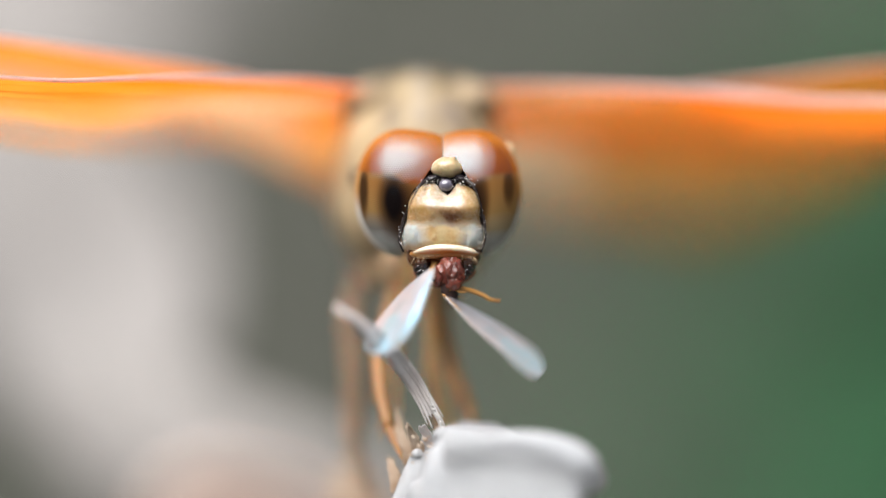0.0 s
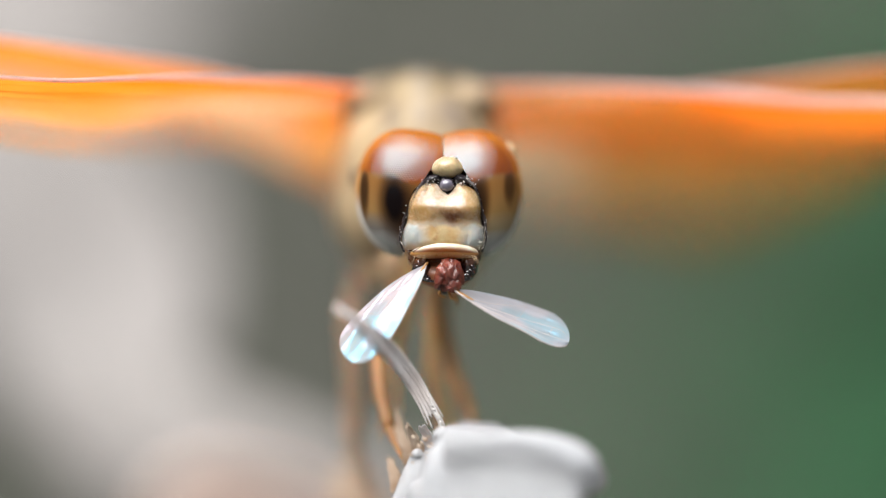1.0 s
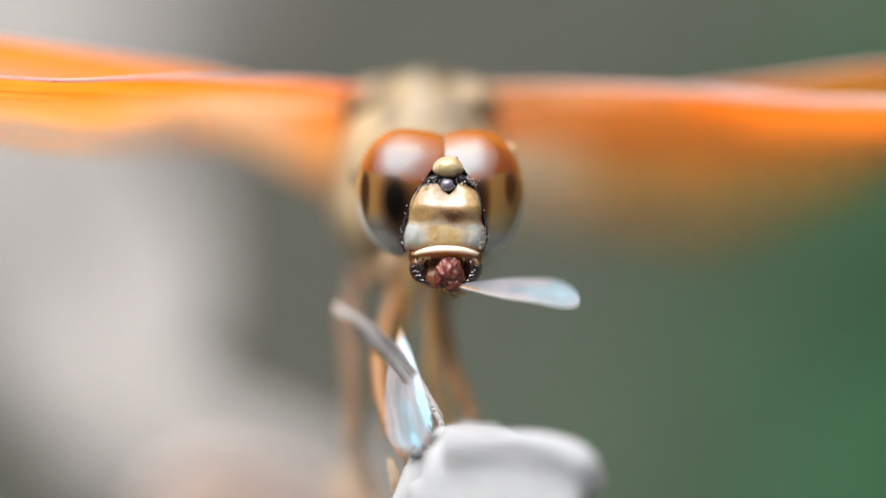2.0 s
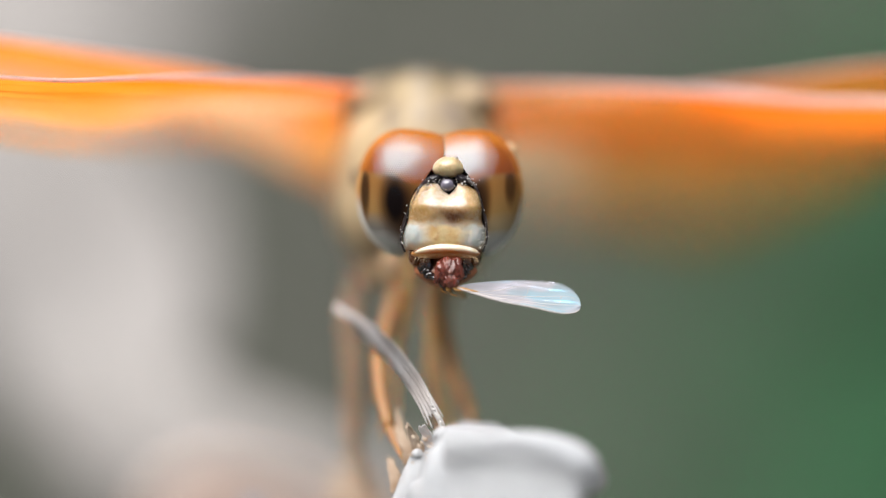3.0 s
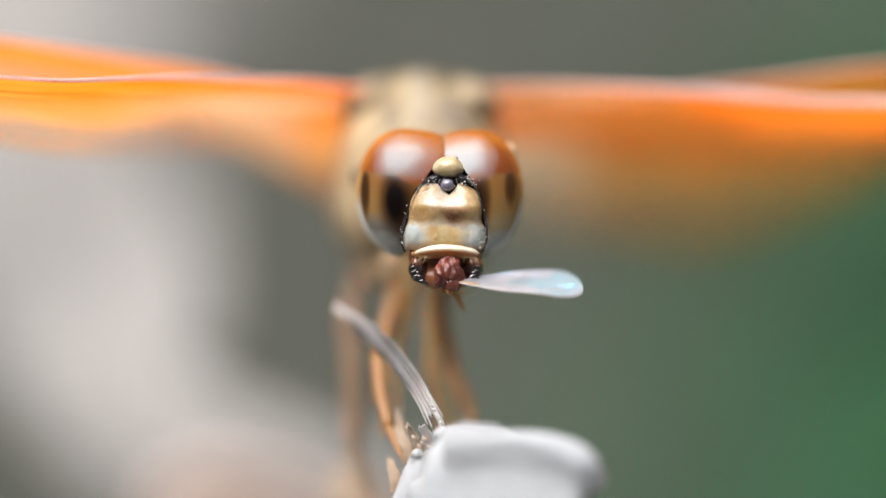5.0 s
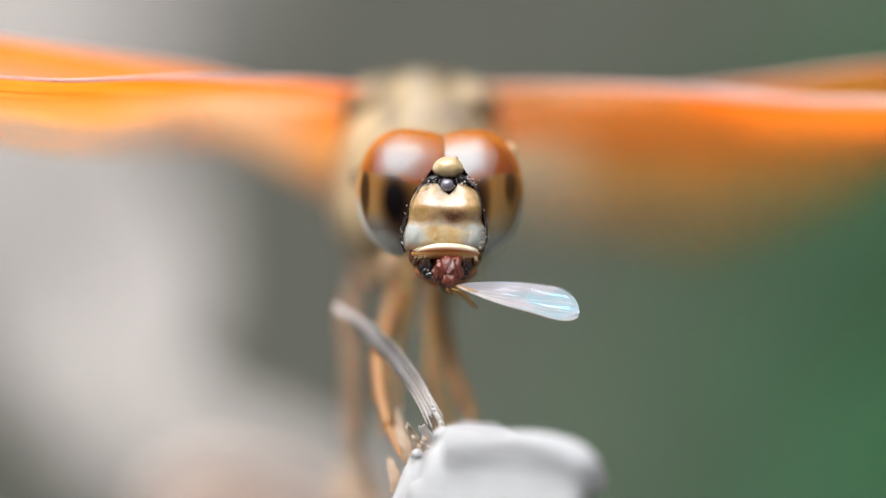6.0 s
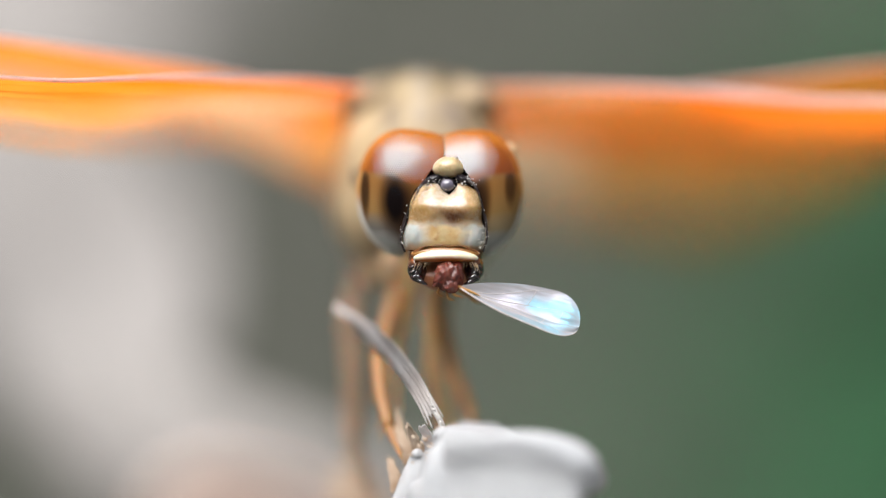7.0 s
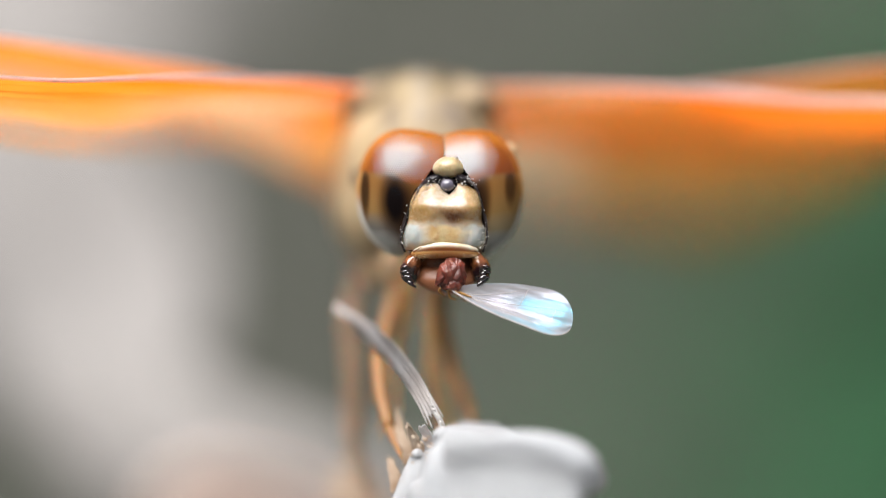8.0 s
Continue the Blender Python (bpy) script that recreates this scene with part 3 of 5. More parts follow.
    for k in range(34):
        c = Vector((-1.15 + 1.1 * r.random(), -0.3 + r.uniform(-0.25, 0.3), -6.5 - 1.7 * r.random()))
        q = r.uniform(0.025, 0.075)
        blob(bm, c - o, (q * 1.6, q * 0.6, q), lambda p: p * (1 + 0.5 * noise.noise(p * 2 + Vector((k, 0, 0)))), 8, 6, (r.uniform(0, 90), r.uniform(0, 90), 0))
    tagged(part("flake", bm, M_HUSK_TAN, ob), kind="stuff")
    for i, (pts, radii) in enumerate((([(-1.8, 6, -13), (-3.0, 8, -10.0), (-3.7, 9, -8.2)], [1.6, 1.2, 0.5]),)):
        bm = tube(bmesh.new(), rel(*pts), radii, 12, 20, 0.4, (0.2, 1, 0), 0.3, 9 + i)
        part("husk", bm, M_HUSK_TAN, ob, "tan frayed husk")
    # the long fibre that stands up in front: a flat strip of strands that frays at its foot
    spine = [Vector(p) for p in ((-0.14, 0.1, -6.4), (-0.40, 0.0, -5.85), (-0.93, -0.05, -4.88), (-1.44, -0.4, -4.15), (-1.97, -1.0, -3.52), (-2.52, -1.7, -2.98), (-3.04, -2.4, -2.48), (-3.66, -3.3, -2.04))]
    fibre = part("fibre", tube(bmesh.new(), rel(*spine[1:]), [0.17, 0.25, 0.29, 0.31, 0.33, 0.34, 0.20], 14, 44, 0.35, (0.1, 0.8, -0.6), 0.10, 4.4), M_SLIVER, ob, "grey-brown frayed fibre standing up from the husk")
    across = Vector((0.75, -0.1, 0.62))
    for k, (e, first, q) in enumerate(((-0.27, 0.85, 0.045), (-0.17, 0.4, 0.05), (-0.05, 0.9, 0.06), (0.08, 0.2, 0.055), (0.19, 0.0, 0.06), (0.28, 0.5, 0.045))):
        line = spline(spine, 56)
        pts = []
        for i in range(int(first * 8), 46, 3):
            t = i / 56
            splay = 1 + 0.5 * max(0.0, 0.2 - t) / 0.2
            pts.append(line[i] + across * e * (0.9 + 0.35 * t) * splay + Vector((0, -0.07, 0)) + across * 0.02 * noise.noise(Vector((t * 9, k * 3.0, 0))))
        part("strand", tube(bmesh.new(), rel(*pts), [q * 0.4, q, q, q, q * 1.1, q * 0.5], 6, 44, rough=0.35, seed=k * 2.0), M_SLIVER, fibre)
    r = random.Random(2)
    for k in range(16):
        t = k / 15
        c = Vector((-0.48 + 0.46 * t + r.uniform(-.05, .05), -0.28, -5.25 - 1.15 * t + r.uniform(-.05, .05))) - o
        part("crumb", blob(bmesh.new(), c, (r.uniform(.03, .075), 0.035, r.uniform(.03, .075)), craggy, 10, 8), M_BEAD, ob)


seed_head()


# ---- the dragonfly ----
DOME = 0.0032


def facet_eye(name, at, radii, shape, material, parent, label):
    """A compound eye: a globe of small domed six-sided facets."""
    g = (1 + 5 ** 0.5) / 2
    v = np.array([(-1, g, 0), (1, g, 0), (-1, -g, 0), (1, -g, 0), (0, -1, g), (0, 1, g), (0, -1, -g), (0, 1, -g), (g, 0, -1), (g, 0, 1), (-g, 0, -1), (-g, 0, 1)], float)
    f = np.array([(0, 11, 5), (0, 5, 1), (0, 1, 7), (0, 7, 10), (0, 10, 11), (1, 5, 9), (5, 11, 4), (11, 10, 2), (10, 7, 6), (7, 1, 8),
                  (3, 9, 4), (3, 4, 2), (3, 2, 6), (3, 6, 8), (3, 8, 9), (4, 9, 5), (2, 4, 11), (6, 2, 10), (8, 6, 7), (9, 8, 1)])
    v /= np.linalg.norm(v, axis=1)[:, None]
    counts = []
    for level in range(7):
        counts.append(len(v))
        e = np.sort(np.concatenate([f[:, [0, 1]], f[:, [1, 2]], f[:, [2, 0]]]), axis=1)
        key, inv = np.unique(e[:, 0] * 1000000 + e[:, 1], return_inverse=True)
        a, b = key // 1000000, key % 1000000
        mid = v[a] + v[b]
        mid /= np.linalg.norm(mid, axis=1)[:, None]
        n, m = len(v), len(f)
        ab, bc, ca = inv[:m] + n, inv[m:2 * m] + n, inv[2 * m:] + n
        v = np.concatenate([v, mid])
        f = np.concatenate([np.stack(t, 1) for t in ((f[:, 0], ab, ca), (f[:, 1], bc, ab), (f[:, 2], ca, bc), (ab, bc, ca))])
    # each lens is a low dome round a corner of the fifth level
    lenses, mids = counts[5], counts[6]
    r = np.ones(len(v))
    r[lenses:mids] -= DOME
    near = np.where((a < lenses) | (b < lenses), 0.03, 0.32)
    r[mids:] -= DOME * near
    turn = np.array(Euler((0.35, 0.2, 0.5)).to_matrix())
    p = (v @ turn.T) * r[:, None]
    p = shape(p) * np.array(radii) * MM
    me = bpy.data.meshes.new(name)
    me.from_pydata(p.tolist(), [], f.tolist())
    me.update()
    ob = hang(name, me, material, parent, label, at)
    me.polygons.foreach_set("use_smooth", np.zeros(len(me.polygons), dtype=bool))
    return ob


FLY_AT = Vector((0, 0, 0))
dragonfly = thing("dragonfly", BASE + FLY_AT, "tan dragonfly with rust-red eyes and orange wings, perched and chewing prey", "dragonfly")

# head: its own origin is the neck, so that it can turn on it
NECK = Vector((-0.15, 4.0, 2.2))


def in_head(x, y, z):
    return Vector((x, y, z)) - NECK


bm = blob(bmesh.new(), in_head(-0.02, 2.4, 1.55), (1.75, 1.7, 1.75))
blob(bm, in_head(0.04, 1.6, 0.75), (1.25, 1.25, 1.0))
head = part("head", bm, M_HEAD, dragonfly, "brown head capsule", at=NECK)


EYE_AT = {-1: Vector((-1.46, 1.95, 2.02)), 1: Vector((1.26, 1.95, 2.00))}
FACE_EDGE = {-1: ((-0.6, -1.30), (0.35, -1.50), (0.9, -1.40), (1.55, -1.22), (2.1, -1.0), (2.45, -0.66), (2.9, -0.36), (3.25, 0.02), (5, 0.02)),
             1: ((-0.6, 1.40), (0.4, 1.56), (0.95, 1.52), (1.6, 1.42), (2.15, 1.25), (2.5, 0.98), (2.9, 0.70), (3.25, 0.06), (5, 0.06))}


def eye_shape(sx, radii):
    """Half of the cap that both eyes make: round outside, flat along the seam and along the face."""
    def shape(p):
        q = p.copy()
        inner = np.clip(-p[:, 0] * sx, 0, 1)
        q[:, 0] = np.where(inner > 0, p[:, 0] * 1.65, p[:, 0])
        q[:, 2] = p[:, 2] * (1 + 0.20 * inner ** 2)
        z = q[:, 2] * radii[2] + EYE_AT[sx].z
        edge = np.interp(z, [a for a, c in FACE_EDGE[sx]], [c for a, c in FACE_EDGE[sx]])
        x = q[:, 0] * radii[0] + EYE_AT[sx].x
        x = np.minimum(x, edge) if sx < 0 else np.maximum(x, edge)
        q[:, 0] = (x - EYE_AT[sx].x) / radii[0]
        return q
    return shape


for sx, radii, material in ((-1, (1.66, 1.75, 2.29), M_EYE_L), (1, (1.62, 1.75, 2.28), M_EYE_R)):
    facet_eye("compound_eye", in_head(*EYE_AT[sx]), radii, eye_shape(sx, radii), material, head, "rust-red compound eye with dark patches and a pale lower rim")


def vertex_shape(p):
    k = 1 + 0.06 * noise.noise(p * 2.0) + 0.015 * noise.noise(p * 7)
    return Vector((p.x * (1.0 - 0.22 * p.z), p.y, p.z * (1 - 0.16 * math.exp(-(p.x / 0.25) ** 2)) if p.z > 0 else p.z)) * k


part("vertex", blob(bmesh.new(), (0, 0, 0), (0.56, 0.5, 0.40), vertex_shape, 40, 24), M_CREAM, head, "cream bump between the eyes", at=in_head(0.2, 0.55, 2.92))


bm = blob(bmesh.new(), (-0.50, 0.06, 0.12), (0.32, 0.36, 0.15), craggy, 32, 20, (0, -20, 0))
blob(bm, (0.56, 0.06, 0.10), (0.32, 0.36, 0.16), craggy, 32, 20, (0, 20, 0))
blob(bm, (0, 0.04, -0.10), (0.36, 0.38, 0.32), craggy, 32, 20)
part("antennal_ridge", bm, M_BLACK, head, "shiny black ridge", at=in_head(0.16, 0.42, 2.36))
part("ocellus", blob(bmesh.new(), (0, 0, 0), (0.25, 0.18, 0.22), None, 24, 16), M_OCELLUS, head, "smoky grey simple eye", at=in_head(0.16, 0.19, 2.26))
for sx in (-1, 1):
    part("ocellus", blob(bmesh.new(), (0, 0, 0), (0.09, 0.07, 0.08), None, 16, 12), M_BLACK, head, "small black simple eye", at=in_head(0.18 + sx * 0.60, 0.24, 2.5))
r = random.Random(17)
bm = bmesh.new()
for k in range(46):
    a, q = r.choice((0.0, 3.14)) + r.gauss(0, 0.7), r.uniform(0.005, 0.017)
    blob(bm, in_head(0.17 + math.cos(a) * r.uniform(0.3, 0.85), 0.02 + r.uniform(0, 0.1), 2.36 + math.sin(a) * r.uniform(0.08, 0.26)), (q, q, q), None, 8, 6)
for sx, cx, cz in ((-1, -0.56, 2.36), (1, 0.98, 2.42)):
    for k in range(22):
        c = in_head(cx + r.gauss(0, 0.13), 0.16 + 0.12 * r.random(), cz + r.gauss(0, 0.10))
        q = r.uniform(0.012, 0.034)
        blob(bm, c, (q, q, q * r.uniform(0.6, 1.6)), craggy, 8, 6, (0, r.uniform(-60, 60), 0))
tagged(part("fleck", bm, M_BEAD, head, "pale flecks on the black ridge"), kind="stuff")


def power(a, e):
    return math.copysign(abs(a) ** e, a)


FACE_Z = (-0.10, 0.0, 0.2, 0.5, 0.75, 0.98, 1.2, 1.5, 1.85, 2.15, 2.4)
FACE_WIDE = (1.24, 1.38, 1.44, 1.45, 1.42, 1.33, 1.31, 1.31, 1.28, 1.14, 0.92)
FACE_OUT = (0.16, 0.06, -0.04, -0.10, -0.12, -0.11, -0.20, -0.30, -0.14, 0.05, 0.30)


def smooth_table(values):
    zs = np.linspace(-0.3, 2.7, 301)
    kernel = np.exp(-(np.arange(-24, 25) / 9.0) ** 2)
    return zs, np.convolve(np.pad(np.interp(zs, FACE_Z, values), 24, mode="edge"), kernel / kernel.sum(), mode="valid")


WIDE_TABLE, OUT_TABLE = smooth_table(FACE_WIDE), smooth_table(FACE_OUT)


def face(u, v):
    """The face from side to side (u) and from the mouth up (v)."""
    s = 2 * u - 1
    low = 0.10 - 0.14 * min(1.0, max(0.0, (abs(s) - 0.45) / 0.3))
    high = 2.38 - 0.46 * math.exp(-(abs(s - 0.10) / 0.27) ** 1.4) + 0.06 * math.exp(-((abs(s) - 0.5) / 0.2) ** 2) - 0.42 * s ** 4
    z = low + (high - low) * v
    wide = float(np.interp(z, *WIDE_TABLE))
    out = float(np.interp(z, *OUT_TABLE))
    lift = min(1.0, max(0.0, (z - 1.15) / 0.9))
    furrow = 0.30 * math.exp(-((s - 0.10) / 0.30) ** 2) * lift * lift
    lobes = -0.06 * math.exp(-((abs(s) - 0.80) / 0.14) ** 2) * math.exp(-((z - 0.36) / 0.30) ** 2)
    seam = 0.03 * math.exp(-((abs(s) - 0.60) / 0.05) ** 2) * math.exp(-((z - 0.3) / 0.3) ** 2)
    y = out + furrow + lobes + seam + 0.75 * (1 - math.sqrt(max(0.0, 1 - abs(s) ** 3.2))) + 0.04 * noise.noise(Vector((s * 2.5, z * 2.0, 1)))
    return in_head(0.01 + 0.08 * min(1.0, max(0.0, z / 1.5)) + s * wide, y, z) + NECK


ob = part("face_plate", sheet(bmesh.new(), face, 80, 80, 0.10), M_FACE, head, "glossy cream and amber face plate", at=-NECK)
bm = bmesh.new()
for k, sx in enumerate((-1, 1)):
    tube(bm, [(0, -0.16, 0.02), (sx * 0.45, -0.14, 0.02), (sx * 0.8, -0.08, -0.06), (sx * 1.12, 0.06, -0.22)], [0.028, 0.03, 0.028, 0.02], 6, 14)
part("clypeal_seam", bm, M_CHEEK, head, "brown seam above the lip", at=in_head(0.06, 0.16, 0.12))

# eye rims, a dark cord with pale beads along each side of the face
r = random.Random(11)
for sx, line in ((-1, [(-0.62, 0.42, 2.45), (-1.0, 0.40, 2.1), (-1.22, 0.36, 1.55), (-1.40, 0.34, 0.9), (-1.5, 0.42, 0.35), (-1.35, 0.6, -0.1)]),
                 (1, [(0.95, 0.42, 2.5), (1.25, 0.42, 2.15), (1.42, 0.38, 1.6), (1.52, 0.36, 0.95), (1.56, 0.42, 0.4), (1.42, 0.6, -0.1)])):
    bm = tube(bmesh.new(), [in_head(*p) for p in line], [0.07, 0.06, 0.05, 0.045, 0.04, 0.04], 8, 40, rough=0.3, seed=sx)
    part("eye_rim", bm, M_RIM, head, "black rim between eye and face")
    pts = spline([in_head(*p) for p in line], 46)
    bm = bmesh.new()
    for i, p in enumerate(pts[1:-4]):
        if r.random() < 0.7:
            q = r.uniform(0.008, 0.024)
            blob(bm, p + Vector((r.uniform(-.09, .09), -0.1 - r.uniform(0, .04), r.uniform(-.04, .04))), (q, q, q), None, 8, 6)
    part("rim_bead", bm, M_BEAD, head, "pale beads along the rim")

# antennae: short base, long hair-fine whip
for sx, pts in ((-1, [(-0.58, 0.1, 2.4), (-0.8, -0.2, 2.2), (-1.12, -0.42, 1.55), (-1.4, -0.5, 0.75), (-1.56, -0.55, 0.15)]),
                (1, [(0.92, 0.1, 2.42), (1.15, -0.1, 2.2), (1.38, -0.2, 1.5), (1.5, -0.2, 0.7)])):
    bm = tube(bmesh.new(), [in_head(*p) for p in pts], [0.075, 0.05, 0.024, 0.018, 0.012], 6, 26)
    part("antenna", bm, M_RIM, head, "thin dark antenna")


def bristles(name, spots, length, material, parent, seed, thick=0.011):
    r = random.Random(seed)
    bm = bmesh.new()
    for p, d in spots:
        d = Vector(d).normalized()
        p = Vector(p)
        ln = length * r.uniform(0.6, 1.2)
        bend = Vector((r.uniform(-.2, .2), r.uniform(-.2, .2), -0.25)) * ln
        tube(bm, [p, p + d * ln * 0.5, p + d * ln + bend], [thick, thick * 0.8, thick * 0.2], 4)
    return tagged(part(name, bm, material, parent), kind="stuff")


r = random.Random(7)
spots = []
for k in range(30):
    a = k / 29
    sx = -1 if k % 2 else 1
    spots.append((in_head(0.06 + sx * (1.15 + 0.28 * r.random()), 0.15 + 0.3 * r.random(), 0.75 - 0.9 * a), (sx * 0.9, -0.5, r.uniform(-0.7, 0.2))))
for k in range(30):
    z = r.uniform(0.05, 0.85)
    spots.append((in_head(1.22 + 0.22 * r.random(), 0.12 + 0.15 * r.random(), z), (0.9, -0.35, 0.25 - 0.5 * (0.85 - z) + r.uniform(-.1, .1))))
bristles("bristle", spots, 0.15, M_HAIR, head, 3, 0.0045)
spots = [(in_head(0.2 + r.uniform(-.35, .35), 0.28, 3.18 + r.uniform(-.05, .06)), (r.uniform(-.6, .6), -0.9, 1)) for k in range(16)]
bristles("bristle", spots, 0.2, M_HAIR, head, 5, 0.005)
spots = [(in_head(0.18 + r.uniform(-1.05, 1.05), -0.15 + r.uniform(0, .2), 1.6 + r.uniform(-.6, .55)), (r.uniform(-.4, .4), -1, r.uniform(-.3, .6))) for k in range(60)]
bristles("bristle", spots, 0.16, M_BRISTLE, head, 6, 0.006)

part("lip_membrane", blob(bmesh.new(), (0, 0, 0), (1.22, 0.36, 0.27), lambda p: Vector((p.x, p.y, p.z - 0.35 * p.x * p.x)), 36, 20), M_LIP_AMBER, head, "amber membrane above the lip", at=in_head(0.08, 0.38, -0.08))

for at, size, mat, label in (((2.43, 3.0, 3.52), (0.22, 0.3, 0.28), M_CREAM, "pale lobe behind the eye"), ((-3.12, 5.0, 2.62), (0.2, 0.3, 0.36), M_BLACK, "dark spot behind the eye")):
    part("occipital_lobe", blob(bmesh.new(), (0, 0, 0), size, None, 20, 14), mat, head, label, at=in_head(*at))

# mouth: upper lip, two jaws, lower lip
LABRUM_AT = in_head(0.1, 0.36, -0.07)


def labrum_shape(p):
    return Vector((math.copysign(abs(p.x) ** 0.85, p.x), p.y * (1 - 0.2 * p.x * p.x), p.z + 0.20 - 0.45 * p.x * p.x))


labrum = part("labrum", blob(bmesh.new(), (0, 0, 0), (1.16, 0.48, 0.24), labrum_shape, 48, 28), M_LABRUM, head, "ivory upper lip", at=LABRUM_AT)
spots = []
for k in range(34):
    x = (-1) ** k * (0.55 + 0.55 * r.random())
    spots.append(((x, -0.22 + 0.12 * x * x, -0.02 - 0.20 * x * x + r.uniform(-.03, .04)), (0.35 * x + r.uniform(-.25, .25), -0.35, -1)))
bristles("bristle", spots, 0.27, M_BRISTLE, labrum, 8, 0.0055)


part("lip_lining", blob(bmesh.new(), (0, 0, 0), (0.80, 0.26, 0.07), lambda p: Vector((p.x, p.y, p.z - 0.3 * p.x * p.x)), 32, 18), M_CHEEK, labrum, "brown inner face of the lip", at=(0, 0.12, -0.16))


def jaw(sx):
    """A stout hooked jaw with a ridged tooth, hinged at the side of the face."""
    def body(p):
        fold = 0.05 * math.sin(p.z * 7 + p.y * 3) * max(0.0, -p.z)
        return Vector((p.x * (1 - 0.25 * p.z) - sx * 0.32 * p.z * p.z, p.y, p.z)) * (1 + 0.12 * noise.noise(p * 2.2) + fold)

    bm = blob(bmesh.new(), (0, 0, -0.30), (0.34, 0.5, 0.62), body, 44, 32)
    for x, z, ln, q in ((0.10, -0.72, 0.34, 0.15), (0.18, -0.86, 0.42, 0.11), (0.02, -0.58, 0.22, 0.12)):
        tube(bm, [(sx * 0.06, -0.25, z + 0.1), (-sx * x, -0.42, z), (-sx * (x + ln * 0.6), -0.40, z - 0.10)], [q, q * 0.8, 0.03], 10, 10)
    for x, z, q in ((0.15, -0.36, 0.15), (0.12, -0.53, 0.18), (0.04, -0.69, 0.16)):
        blob(bm, (sx * x, -0.43, z), (q, 0.11, 0.06), None, 20, 14, (0, sx * 32, 0))
    return bm


JAW_AT = {sx: in_head(0.09 + sx * 1.0, 0.75, -0.22) for sx in (-1, 1)}
jaws = {sx: part("mandible", jaw(sx), M_JAW, head, "shiny dark brown toothed jaw", at=JAW_AT[sx]) for sx in (-1, 1)}
for sx in (-1, 1):
    part("cheek", blob(bmesh.new(), (0, 0, 0), (0.24, 0.5, 0.42), lambda p: p * (1 + 0.08 * noise.noise(p * 2.0)), 30, 20), M_CHEEK, head, "brown cheek beside the jaw", at=in_head(0.08 + sx * 1.08, 1.0, -0.20))
bm = blob(bmesh.new(), (0, 0.4, -0.1), (1.12, 0.75, 0.85), lambda p: Vector((p.x * (1 + 0.15 * p.z), p.y, p.z)), 36, 24)
part("gape", bm, M_GAPE, head, "dark mouth cavity", at=in_head(0.1, 1.1, -0.45))
LABIUM_AT = in_head(0.1, 1.35, -0.66)


def labium_shape(p):
    return Vector((p.x * (1 - 0.3 * max(0, -p.z)), p.y * (1 - 0.4 * max(0, p.z)), p.z))


labium = part("labium", blob(bmesh.new(), (0, -0.35, -0.25), (1.14, 0.5, 0.58), labium_shape, 36, 24), M_LABIUM, head, "amber lower lip", at=LABIUM_AT)

# thorax, with wing base humps and collar
def thorax_shape(p):
    k = 1 + 0.05 * noise.noise(p * 2.0)
    seam = -0.035 * math.exp(-((abs(p.x) - 0.62) / 0.05) ** 2)
    keel = 0.05 * math.exp(-(p.x / 0.08) ** 2) * max(0, p.z)
    x, z = power(p.x, 0.78), power(p.z, 0.80)
    return Vector((x * (k + seam) * (1 - 0.12 * z), p.y * k, z * (k * 0.96 + keel)))


T_AT = Vector((-0.85, 8.2, 2.7))
thorax = part("thorax", blob(bmesh.new(), (0, 0, 0), (3.2, 4.2, 3.85), thorax_shape, 64, 40), M_THORAX, dragonfly, "tan downy thorax with brown stripes", at=T_AT)
part("collar", blob(bmesh.new(), (0, 0, 0), (1.5, 0.9, 1.6), None, 32, 20), M_THORAX, dragonfly, at=(-0.45, 4.7, 2.6))
for sx in (-1, 1):
    part("wing_hinge", blob(bmesh.new(), (0, 0, 0), (1.05, 1.8, 0.75), lambda p: p * (1 + 0.2 * noise.noise(p * 3)), 24, 16, (0, sx * 20, 0)), M_HINGE, thorax, "brown-tan wing hinge", at=(sx * 1.95, -0.6, 2.75))
r = random.Random(21)
spots = []
for k in range(420):
    a, b = r.uniform(-1.9, 1.9), r.uniform(-0.9, 1.3)
    d = Vector((math.sin(a) * math.cos(b), -math.cos(a) * math.cos(b), math.sin(b)))
    spots.append(((d.x * 2.95, d.y * 4.1, d.z * 3.8), d))
bristles("down", spots, 0.55, M_BRISTLE, thorax, 22, 0.014)

for x, y, z, q in ((-1.6, 5.6, -0.5, 0.85), (0.35, 5.8, -0.6, 0.8), (-2.2, 7.2, -0.4, 1.0), (0.5, 7.6, -0.5, 1.0)):
    part("coxa", blob(bmesh.new(), (0, 0, 0), (q * 0.8, q, q), lambda p: p * (1 + 0.15 * noise.noise(p * 2)), 28, 18), M_BRIDGE, dragonfly, "tan leg base", at=(x, y, z))

# abdomen: ten ringed segments behind the thorax
bm = bmesh.new()
line = spline([(-0.9, 11, 3.2), (-1.2, 16, 3.0), (-1.7, 22, 2.2), (-2.2, 30, 1.0)], 60)
rad = []
for i in range(61):
    t = i / 60
    rad.append((1.5 - 0.55 * t + 0.25 * math.exp(-((t - 0.06) / 0.08) ** 2)) * (1 - 0.07 * math.exp(-(((t * 10) % 1) / 0.12) ** 2)))
tube(bm, line, rad, 20)
part("abdomen", bm, M_ABDOMEN, dragonfly, "tan ringed abdomen")


